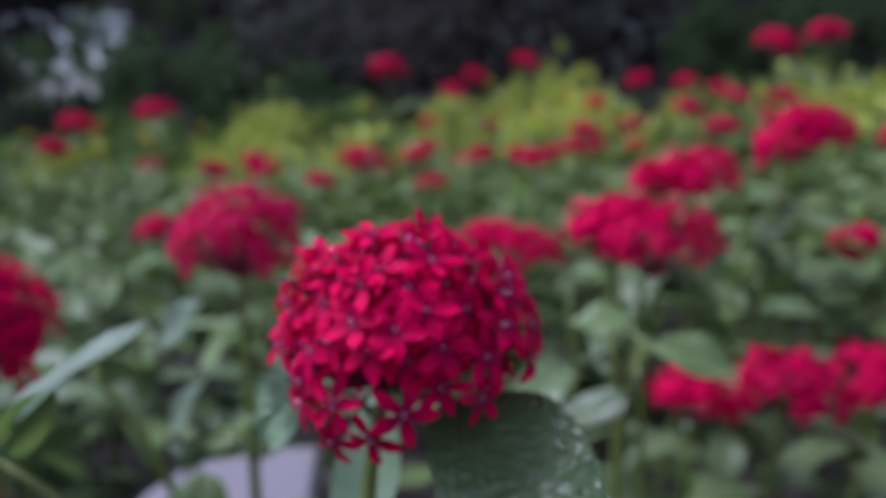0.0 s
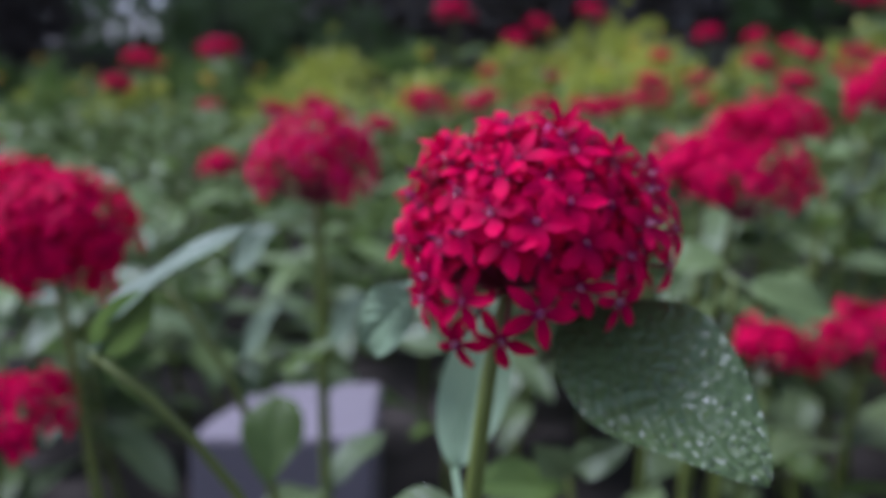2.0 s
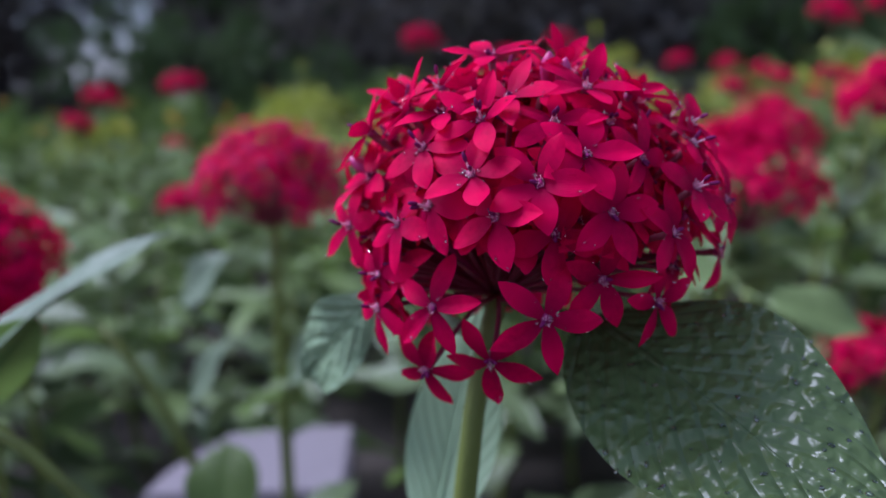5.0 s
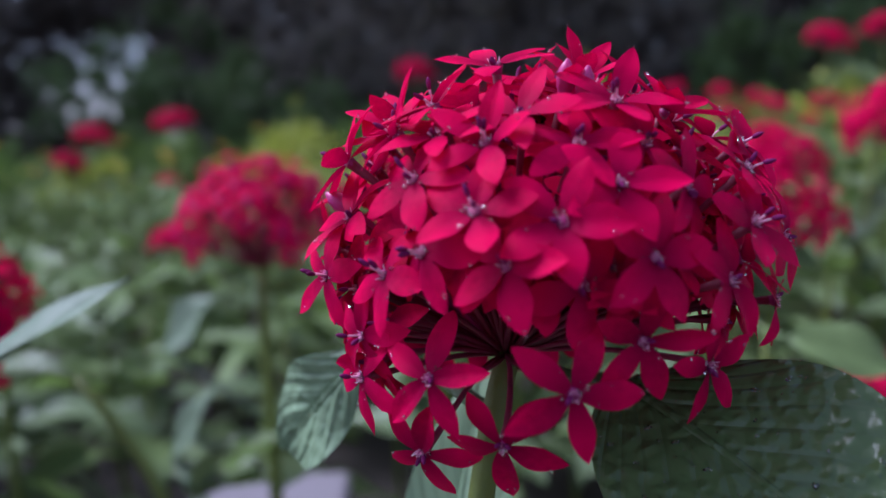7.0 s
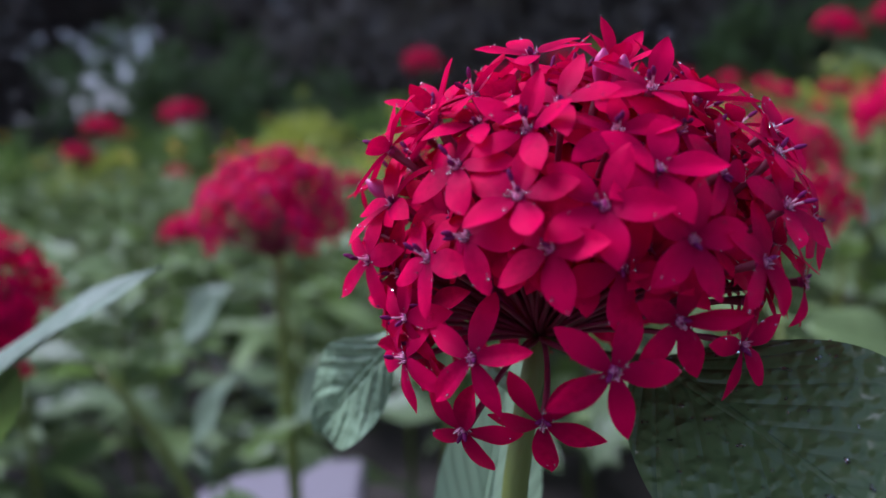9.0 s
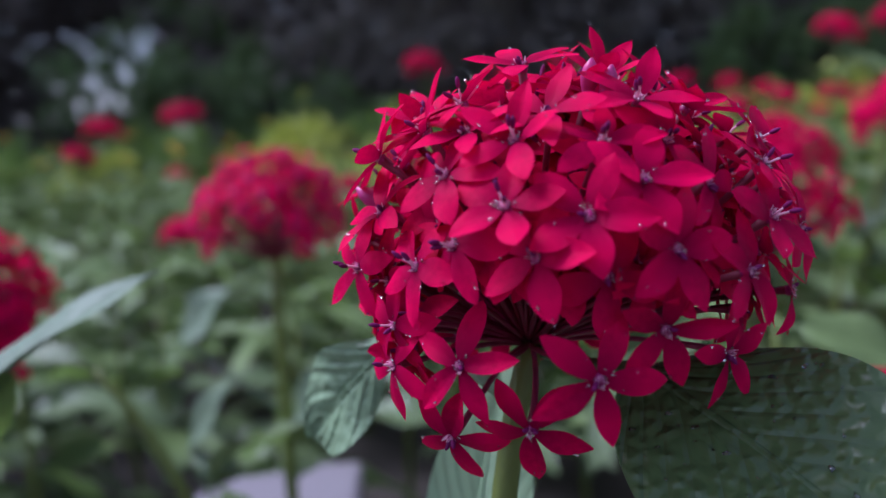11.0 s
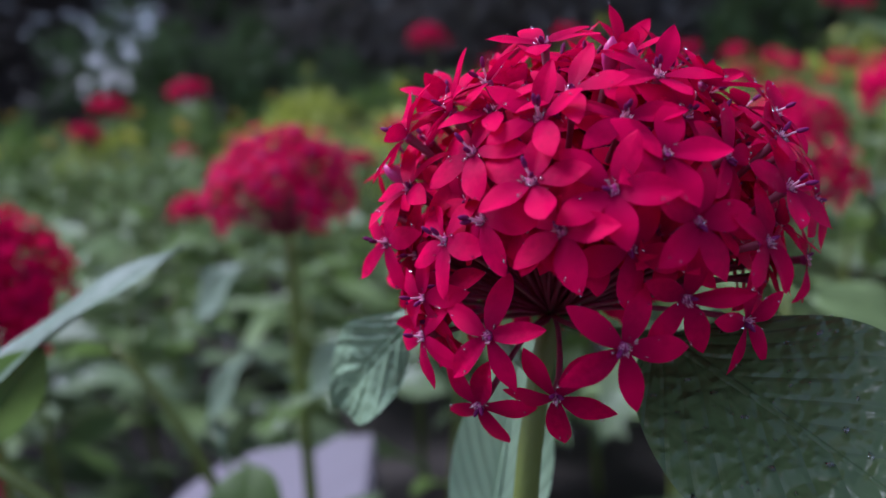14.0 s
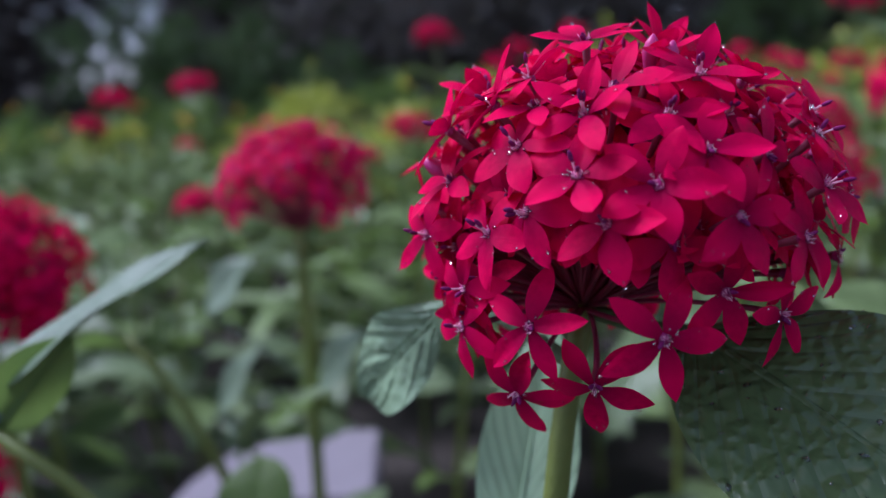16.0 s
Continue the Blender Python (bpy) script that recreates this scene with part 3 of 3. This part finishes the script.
tube(bm, [Vector(p) - O for p in bezier((-0.030, 0.235, -0.01), (-0.028, 0.230, 0.16), (-0.0200, 0.2195, 0.33), (-0.0160, 0.2230, 0.366), 12)] +
     [Vector(p) - O for p in ((-0.0142, 0.2249, 0.378), (-0.0124, 0.2264, 0.385), (-0.0122, 0.2275, 0.3885))],
     [0.0030] * 4 + [0.0026] * 4 + [0.0023] * 3 + [0.0021, 0.0020, 0.0019, 0.0019, 0.0013], 12)
part("stem", mesh_of("stem", bm, STEM), hero)


def near_leaf(plant, base, apex, normal, width, mat, droop=0.35, fold=0.2, relief=0.0008, ribs=9, wave=0.12, seed=1, stalk=None, label="", peak=0.42, nu=46, nv=28):
    """A large leaf of its own shape between two places, with relief between its veins and, if given, a stalk that starts at stalk."""
    base, apex = Vector(base), Vector(apex)
    ahead, nrm = (apex - base), Vector(normal).normalized()
    long = ahead.length * (1 + droop * droop / 24)
    # the blade droops by turning about its width, so start it lifted by half the bend
    m = along(base - plant.location, ahead, nrm) @ pose(0, 0, 0, 0, -math.degrees(droop) / 2)
    bm = bmesh.new()
    blade(bm, long, width, nu, nv, droop, fold, wave, peak, relief, ribs, seed=seed)
    rib = [Vector((long * (math.sin(droop * u) / droop), 0, -long * (1 - math.cos(droop * u)) / droop - 0.0004)) for u in (k / 10 for k in range(11))]
    tube(bm, rib, [0.0010 - 0.0008 * k / 10 for k in range(11)], 6)
    if stalk is not None:
        s = m.inverted() @ (Vector(stalk) - plant.location)
        tube(bm, [s, s * 0.5 + Vector((0, 0, -0.002)), Vector((0, 0, -0.0003))], [0.0015, 0.0012, 0.001], 7)
    return part("leaf", mesh_of("leaf", bm, mat), plant, m, label)


wet = near_leaf(hero, (0.0042, 0.2230, 0.3845), (0.0378, 0.1722, 0.3655), (-0.30, -0.52, 0.80), 0.0345, WET_LEAF, 0.25, 0.06, 0.00015, 10, 0.05, 5, (-0.0122, 0.2275, 0.3868), "dark wet leaf beaded with rain", nu=72, nv=40)
near_leaf(hero, (-0.0330, 0.2440, 0.3850), (-0.0530, 0.2620, 0.3595), (-0.45, -0.85, 0.25), 0.0185, CRINKLED_LEAF, 0.45, 0.15, 0.0008, 6, 0.10, 8, (-0.0136, 0.2249, 0.378), peak=0.62)
near_leaf(hero, (-0.0240, 0.2380, 0.3338), (-0.0150, 0.2620, 0.377), (-0.12, -0.85, 0.3), 0.0192, PALE_LEAF, -0.3, 0.12, 0.0003, 9, 0.05, 9, (-0.0205, 0.2240, 0.3250))
near_leaf(hero, (-0.0165, 0.2260, 0.330), (0.018, 0.205, 0.305), (0.1, -0.5, 0.8), 0.026, LEAF, 0.5, 0.2, 0.0006, 9, 0.1, 11)
near_leaf(hero, (-0.0195, 0.2260, 0.325), (-0.06, 0.235, 0.300), (-0.2, -0.4, 0.8), 0.026, LEAF, 0.5, 0.2, 0.0006, 9, 0.1, 12)
# rain drops on the wet leaf
bm = bmesh.new()
dr = random.Random(5)
verts = [(v.co.copy(), v.normal.copy()) for v in wet.data.vertices]
for k in range(150):
    co, nr = dr.choice(verts[: 73 * 41])
    size = dr.choice((0.00014, 0.00018, 0.00022, 0.00028, 0.00038))
    got = bmesh.ops.create_icosphere(bm, subdivisions=2, radius=size)
    turn = nr.to_track_quat("Z", "Y").to_matrix().to_4x4()
    for v in got["verts"]:
        v.co = Matrix.Translation(co + nr * size * 0.15) @ turn @ Matrix.Diagonal((dr.uniform(0.7, 1.3), dr.uniform(0.7, 2.0), 0.26, 1)) @ v.co
drops = part("rain_water", mesh_of("rain_water", bm, WATER), wet, None, "clear rain drops")
drops["kind"] = "stuff"

# ---------------------------------------------------------------- the second flower head behind it
second = thing("pentas_plant", (-0.120, 0.59, 0), "slender star cluster plant with a domed red flower head", "plant", "flowering plants of the bed")
P = second.location.copy()
top = Vector((-0.1335, 0.580, 0.372)) - P
bm = bmesh.new()
tube(bm, bezier((0, 0, 0), (-0.004, -0.01, 0.15), (-0.007, -0.01, 0.26), (-0.0112, -0.01, 0.352), 10), [0.0044 - 0.00014 * k for k in range(11)], 9)
part("stem", mesh_of("stem", bm, STEM), second)
sr = random.Random(11)
hub = top + Vector((0.002, 0, -0.024))
for k in range(112):
    el = math.asin(1 - 1.24 * (k + 0.5) / 112)
    az = k * 2.39996 + sr.uniform(-0.2, 0.2)
    d = Vector((math.cos(el) * math.cos(az), math.cos(el) * math.sin(az), math.sin(el)))
    if d.z < 0.10 and d.y < -0.4 and abs(d.x - 0.05) < 0.33:
        continue
    at = top + Vector((d.x * 0.0420, d.y * 0.0420, d.z * 0.038)) * sr.uniform(0.80, 1.08) - Vector((0, 0, 0.010 * max(0.0, 0.3 - d.z)))
    m = facing(at, (at - hub).normalized() * 0.6 + d * 0.4, sr.uniform(0, 72), sr.uniform(0.95, 1.15))
    part("floret", sr.choice(FLORETS), second, m)
    if k % 2 == 0:
        bm = bmesh.new()
        tube(bm, [hub, hub.lerp(at, 0.5) + d * 0.002, at - d * 0.002], [0.0006, 0.0006, 0.0009], 4, False)
        part("flower_tube", mesh_of("flower_tube", bm, TUBE), second)
for h, a, size in ((0.335, 200, 0.5), (0.335, 20, 0.55), (0.25, 250, 0.9), (0.25, 95, 0.8), (0.225, 75, 0.8), (0.225, 160, 0.9), (0.15, 240, 1.1), (0.15, 60, 1.0), (0.12, 300, 1.0)):
    a = radians(a)
    part("leaf", LEAVES[sr.choice((0, 2, 3))], second, along((-0.0112 * h / 0.352, -0.01, h), (math.cos(a), math.sin(a), sr.uniform(-0.2, 0.6)), roll=sr.uniform(-20, 20), size=size))

# ---------------------------------------------------------------- leaning plant beside the path
leaner = thing("pentas_plant", (-0.055, 0.30, 0), "leaning star cluster shoot, sky sheen coloured into its long grey green leaf", "plant", "flowering plants of the bed")
bm = bmesh.new()
line = bezier((-0.055, 0.30, 0), (-0.050, 0.290, 0.21), (-0.068, 0.270, 0.303), (-0.1385, 0.270, 0.3496), 12)
tube(bm, [Vector(p) - leaner.location for p in line], [0.0023 - 0.00006 * k for k in range(13)], 9)
part("stem", mesh_of("stem", bm, STEM), leaner)
# the paler grey green of this blade stands for sky sheen on its top
near_leaf(leaner, (-0.1377, 0.275, 0.3575), (-0.0961, 0.3006, 0.387), (-0.48, -0.37, 0.76), 0.0170, GREY_LEAF, 0.25, 0.20, 0.0004, 9, 0.06, 21, (-0.1385, 0.270, 0.3496), peak=0.36)
# added blade: fresh green for the backlit lower half of the same leaf
near_leaf(leaner, (-0.1372, 0.2715, 0.3485), (-0.1235, 0.2830, 0.3670), (-0.59, 0.80, 0.30), 0.0185, FRESH_LEAF, 0.15, 0.1, 0.0003, 8, 0.05, 24, (-0.1385, 0.270, 0.3496), nu=24, nv=14, peak=0.4)

bent = thing("pentas_plant", (-0.120, 0.51, 0), "leaning leafy star cluster shoot without open flowers", "plant", "flowering plants of the bed")
bm = bmesh.new()
line = bezier((-0.120, 0.51, 0), (-0.125, 0.50, 0.14), (-0.140, 0.50, 0.245), (-0.2008, 0.50, 0.3079), 12)
tube(bm, [Vector(p) - bent.location for p in line], [0.0044 - 0.00018 * k for k in range(13)], 8)
part("stem", mesh_of("stem", bm, STEM), bent)
for k, (x, y, z, dx, dy, dz, size) in enumerate(((-0.146, 0.50, 0.254, 0.5, -0.3, 0.75, 0.8), (-0.146, 0.50, 0.254, -0.3, 0.8, 0.3, 0.7), (-0.146, 0.50, 0.25, 0.7, -0.2, 0.5, 0.7),
                                               (-0.146, 0.50, 0.25, 0.1, 0.9, 0.2, 0.9), (-0.20, 0.50, 0.307, -0.9, 0.1, 0.3, 0.8))):
    part("leaf", LEAVES[(0, 2, 3, 1)[k % 4]], bent, along(Vector((x, y, z)) - bent.location, (dx, dy, dz), size=size))

near_leaf(bent, (-0.1300, 0.470, 0.2600), (-0.1275, 0.440, 0.2230), (0.05, -0.75, 0.55), 0.033, FRESH_LEAF, 0.5, 0.2, 0.0005, 8, 0.08, 31, (-0.1440, 0.500, 0.2520), nu=24, nv=14)
near_leaf(bent, (-0.1640, 0.520, 0.2620), (-0.1367, 0.510, 0.3007), (-0.55, -0.55, 0.45), 0.020, GREY_LEAF, 0.3, 0.2, 0.0005, 8, 0.08, 33, (-0.1500, 0.500, 0.2560), nu=24, nv=14)
near_leaf(second, (-0.1960, 0.610, 0.2950), (-0.1614, 0.600, 0.3278), (-0.35, -0.65, 0.6), 0.030, GREY_LEAF, 0.4, 0.2, 0.0005, 8, 0.08, 34, (-0.1280, 0.580, 0.2600), nu=24, nv=14)
near_leaf(second, (-0.1200, 0.565, 0.2620), (-0.0900, 0.545, 0.2990), (-0.45, -0.65, 0.5), 0.024, GREY_LEAF, 0.3, 0.2, 0.0005, 8, 0.08, 35, (-0.1270, 0.580, 0.2500), nu=24, nv=14)


def shoot(base, tip):
    """A leafy side shoot: a stem alone, to which leaves are added."""
    plant = thing("pentas_plant", base, "low leafy star cluster shoot without flowers", "plant", "flowering plants of the bed")
    bm = bmesh.new()
    up = Vector(tip) - Vector(base)
    tube(bm, bezier((0, 0, 0), up * 0.3 + Vector((0.01, 0.01, 0)), up * 0.7 + Vector((0.01, 0.01, 0)), up, 8), [0.0032 - 0.0002 * k for k in range(9)], 7)
    part("stem", mesh_of("stem", bm, STEM), plant)
    return plant


right = shoot((0.108, 0.50, 0), (0.1050, 0.465, 0.340))
near_leaf(right, (0.1095, 0.452, 0.3390), (0.1500, 0.440, 0.3265), (-0.02, -0.60, 0.8), 0.026, BED_LEAF, 0.4, 0.15, 0.0005, 8, 0.08, 41, (0.1050, 0.465, 0.3385), nu=24, nv=14)
near_leaf(right, (0.1020, 0.470, 0.3040), (0.0620, 0.490, 0.2800), (-0.1, -0.62, 0.7), 0.022, LEAF, 0.4, 0.15, 0.0005, 8, 0.08, 42, (0.1055, 0.468, 0.3180), nu=24, nv=14)
near_leaf(right, (0.1050, 0.490, 0.3420), (0.0720, 0.500, 0.3380), (0.0, -0.55, 0.85), 0.024, BED_LEAF, 0.4, 0.15, 0.0005, 8, 0.08, 43, (0.1050, 0.468, 0.3370), nu=24, nv=14)
front = shoot((0.030, 0.42, 0), (0.022, 0.405, 0.265))
near_leaf(front, (0.0215, 0.402, 0.2560), (0.0060, 0.385, 0.2780), (-0.1, -0.85, 0.3), 0.017, LEAF, 0.3, 0.2, 0.0005, 8, 0.08, 44, (0.022, 0.405, 0.262), nu=24, nv=14)
near_leaf(front, (0.0230, 0.402, 0.2600), (0.0480, 0.388, 0.2800), (0.1, -0.85, 0.45), 0.017, LEAF, 0.5, 0.2, 0.0005, 8, 0.08, 45, (0.022, 0.405, 0.255), nu=24, nv=14)
near_leaf(front, (0.0200, 0.402, 0.2500), (-0.0250, 0.385, 0.2550), (-0.1, -0.5, 0.85), 0.026, FRESH_LEAF, 0.5, 0.2, 0.0005, 8, 0.08, 46, (0.022, 0.405, 0.248), nu=24, nv=14)

# ---------------------------------------------------------------- stone block in the bed
bm = bmesh.new()
corner = [(-0.245, 0.700), (-0.215, 0.794), (-0.114, 0.8085), (-0.1055, 0.675), (-0.2465, 0.655)]
bottom = [bm.verts.new((x, y, -0.02)) for x, y in corner]
topring = [bm.verts.new((x, y, 0.146 + 0.002 * noise.noise(Vector((x * 30, y * 30, 1))))) for x, y in corner]
bm.faces.new(topring)
for j in range(5):
    bm.faces.new((bottom[j], bottom[(j + 1) % 5], topring[(j + 1) % 5], topring[j]))
bmesh.ops.recalc_face_normals(bm, faces=bm.faces)
bmesh.ops.bevel(bm, geom=bm.edges[:], offset=0.003, segments=2, affect="EDGES")
bmesh.ops.subdivide_edges(bm, edges=bm.edges[:], cuts=2, use_grid_fill=True)
for v in bm.verts:
    v.co += Vector((noise.noise(v.co * 25), noise.noise(v.co * 25 + Vector((9, 0, 0))), noise.noise(v.co * 25 + Vector((0, 9, 0))))) * 0.0018
tagged(new("stone_block", mesh_of("stone_block", bm, STONE, False)), "rough lilac grey stone block standing among the plants", "stone")


# ---------------------------------------------------------------- golden shrubs behind the bed
def foliage_mesh(seed, n, size, leaf, mat, hollow=0.35):
    """Many small bent leaves in a rough, uneven mass of clumps."""
    r = random.Random(seed)
    verts, faces = [], []
    clumps = []
    for _ in range(max(6, n // 60)):
        while True:
            p = Vector((r.uniform(-1, 1), r.uniform(-1, 1), r.uniform(-1, 1)))
            if hollow < p.length < 1:
                break
        clumps.append((Vector((p.x * size[0], p.y * size[1], p.z * size[2])), r.uniform(0.14, 0.30)))
    big = max(size)
    for _ in range(n):
        c, spread = r.choice(clumps)
        d = Vector((r.gauss(0, 1), r.gauss(0, 1), r.gauss(0, 0.8)))
        at = c + d * spread * big * 0.5
        out = (d.normalized() + Vector((r.uniform(-0.5, 0.5), r.uniform(-0.5, 0.5), r.uniform(-0.2, 0.7)))).normalized()
        side = out.cross(Vector((r.uniform(-1, 1), r.uniform(-1, 1), r.uniform(-1, 1)))).normalized()
        up = side.cross(out)
        ln = leaf * r.uniform(0.7, 1.3)
        w = ln * 0.26
        k = len(verts)
        for u, s, h in ((0, 0, 0), (0.45, -1, 0.05), (0.5, 0, -0.04), (0.45, 1, 0.05), (1, 0, -0.18)):
            verts.append(at + out * ln * u + side * w * s + up * ln * h)
        faces += [(k, k + 1, k + 2), (k, k + 2, k + 3), (k + 1, k + 4, k + 2), (k + 2, k + 4, k + 3)]
    me = bpy.data.meshes.new("foliage")
    me.from_pydata(verts, [], faces)
    me.materials.append(mat)
    return me


def limbs_mesh(name, seed, height, spread, n, r0, mat, fork=0.35):
    r = random.Random(seed)
    bm = bmesh.new()
    trunk = bezier((0, 0, 0), (r.uniform(-0.05, 0.05), 0, height * 0.2), (r.uniform(-0.1, 0.1) * height * 0.3, 0, height * 0.4), (0, 0, height * 0.62), 6)
    tube(bm, trunk, [r0 * (1 - 0.09 * k) for k in range(7)], 8)
    for k in range(n):
        a = 6.28 * k / n + r.uniform(-0.4, 0.4)
        start = trunk[0].lerp(trunk[6], r.uniform(fork, 1.0))
        end = Vector((math.cos(a) * spread * r.uniform(0.5, 1), math.sin(a) * spread * r.uniform(0.5, 1), height * r.uniform(0.6, 0.98)))
        tube(bm, bezier(start, start.lerp(end, 0.3) + Vector((0, 0, 0.05 * height)), start.lerp(end, 0.7) + Vector((0, 0, 0.05 * height)), end, 5), [r0 * 0.45 * (1 - 0.15 * j) for j in range(6)], 6)
    return mesh_of(name, bm, mat)


GOLD = [foliage_mesh(40 + s, 1100, (0.34, 0.30, 0.24), 0.055, GOLD_LEAF, 0.2) for s in range(3)]
GREEN = [foliage_mesh(50 + s, 1100, (0.36, 0.30, 0.24), 0.06, FRESH_LEAF, 0.2) for s in range(2)]
TWIGS = limbs_mesh("stem", 60, 0.5, 0.25, 8, 0.012, BARK, 0.05)


def golden_shrub(x, y, top, seed, mesh, label):
    r = random.Random(seed)
    shrub = thing("shrub", (x, y, 0), label, "shrub", "shrubs behind the bed")
    part("stem", TWIGS, shrub, pose(0, 0, 0, 0, 0, r.uniform(0, 360)) @ Matrix.Scale(top / 0.55, 4))
    part("foliage", mesh, shrub, pose(0, 0, top - 0.22, 0, 0, r.uniform(0, 360)) @ Matrix.Scale(r.uniform(0.85, 1.1), 4))
    for _ in range(r.randint(0, 2)):
        bm = bmesh.new()
        for j in range(6):
            blade(bm, 0.03, 0.016, 3, 2, 0.4, 0.1, m=pose(0, 0, 0, 0, -50 + r.uniform(-15, 15), 60 * j), seed=j)
        part("flower", mesh_of("flower", bm, YELLOW), shrub, pose(r.uniform(-0.2, 0.2), r.uniform(-0.25, -0.1), top + r.uniform(-0.02, 0.06)), "small yellow flower")
    return shrub


k = 0
for row, (y0, rise) in enumerate(((3.25, 0.0), (3.7, 0.04), (4.2, 0.08))):
    x = -2.4
    while x < 2.9:
        top = float(np.interp(x, (-2.1, -1.6, -1.2, -0.62, 0.25, 1.6), (0.20, 0.26, 0.32, 0.27, 0.41, 0.46))) + rise + rng.uniform(-0.05, 0.05)
        gold = rng.random() < (0.72 if x > -0.9 else 0.45)
        golden_shrub(x + rng.uniform(-0.1, 0.1), y0 + rng.uniform(-0.12, 0.12), top, 300 + k, rng.choice(GOLD) if gold else rng.choice(GREEN),
                     "low shrub with bright golden green leaves" if gold else "low shrub with fresh green leaves")
        x += 0.42
        k += 1

# ---------------------------------------------------------------- dark trees at the back
CROWNS = [foliage_mesh(70 + s, 5200, (1.5, 1.2, 1.7), 0.12, TREE_LEAF, 0.25) for s in range(3)]
TRUNKS = [limbs_mesh("trunk", 80 + s, 4.0, 1.2, 9, 0.11, BARK) for s in range(2)]
SKIRTS = [foliage_mesh(75 + s, 2600, (1.1, 0.8, 0.75), 0.09, TREE_LEAF, 0.2) for s in range(2)]
k = 0
for row, y0 in enumerate((6.0, 8.0, 10.5)):
    x = -7.0 - row
    while x < 7.5 + row:
        r = random.Random(500 + k)
        px = x + r.uniform(-0.3, 0.3)
        gap = abs(px + 0.46 * y0) < 0.5
        opening = abs(px + 0.7 + 0.46 * y0) < 1.2
        k += 1
        x += 1.5
        if gap:
            continue
        tree = thing("tree", (px, y0 + r.uniform(-0.3, 0.3), 0), "dark leafy tree in deep shade behind the bed", "tree", "trees at the back")
        part("trunk", TRUNKS[k % 2], tree, pose(0, 0, 0, 0, 0, r.uniform(0, 360)))
        part("crown", CROWNS[k % 3], tree, pose(0, 0, 2.5, 0, 0, r.uniform(0, 360)))
        if opening:
            continue
        bush = thing("bush", (px + 0.7, y0 + 0.2, 0), "dark leafy bush under the trees", "bush", "bushes at the back")
        part("stem", TWIGS, bush, Matrix.Scale(1.6, 4))
        part("foliage", SKIRTS[k % 2], bush, pose(0, 0, 0.7, 0, 0, r.uniform(0, 360)))

# a low opening to the sky between the trees, half closed by leaves
DENSE = foliage_mesh(95, 7500, (1.1, 0.8, 0.75), 0.10, TREE_LEAF, 0.0)
for x, y, z, wide, high, a, mesh in ((-4.19, 7.5, 0.95, 0.68, 1.1, 20, DENSE), (-3.10, 7.8, 1.56, 0.75, 0.62, 130, DENSE), (-2.13, 7.6, 0.90, 0.55, 0.95, 250, DENSE),
                                     (-3.30, 7.4, 0.95, 0.16, 0.20, 60, DENSE), (-3.02, 7.5, 0.82, 0.07, 0.08, 200, SKIRTS[1]), (-3.50, 7.3, 0.62, 0.14, 0.16, 310, DENSE), (-3.25, 7.7, 0.20, 0.90, 0.34, 80, DENSE)):
    sprig = thing("young_tree", (x, y, 0), "thin young tree with dark leaves against the sky", "tree", "trees at the back")
    part("trunk", TRUNKS[0], sprig, pose(0, 0, 0, 0, 0, a) @ Matrix.Diagonal((0.10, 0.10, z / 4.0, 1)))
    part("crown", mesh, sprig, pose(0, 0, z, 0, 0, a) @ Matrix.Diagonal((wide, wide, high, 1)))

# green bushes that catch some light in front of the trees
LIT = foliage_mesh(90, 1500, (0.42, 0.34, 0.36), 0.065, DEEP_LEAF, 0.2)
for x, y, top, size, a in ((-1.95, 5.1, 0.92, 1.0, 0), (-1.35, 5.4, 0.86, 1.0, 80), (-0.80, 5.2, 0.66, 0.8, 190), (1.55, 5.4, 1.10, 1.0, 270), (2.2, 5.3, 1.2, 1.1, 30)):
    bush = thing("bush", (x, y, 0), "green leafy bush in front of the dark trees", "bush", "bushes at the back")
    part("stem", TWIGS, bush, pose(0, 0, 0, 0, 0, a) @ Matrix.Scale(top / 0.6, 4))
    part("foliage", LIT, bush, pose(0, 0, top - 0.36 * size, 0, 0, a) @ Matrix.Scale(size, 4))

# added slim trees: their tops stand for lighter leaf clumps on the trees behind
for x, y, z, size, a in ((-1.66, 5.7, 1.02, 0.34, 40), (-1.95, 5.9, 1.16, 0.30, 150), (-1.38, 5.6, 0.80, 0.28, 260), (-0.95, 5.9, 0.98, 0.24, 10)):
    slim = thing("young_tree", (x, y, 0), "added slim tree, its green top standing for lighter clumps on the trees behind", "tree", "trees at the back")
    part("trunk", TRUNKS[1], slim, pose(0, 0, 0, 0, 0, a) @ Matrix.Diagonal((0.08, 0.08, z / 2.6, 1)))
    part("crown", LIT, slim, pose(0, 0, z, 0, 0, a) @ Matrix.Diagonal((size, size, 1.2 * size, 1)))
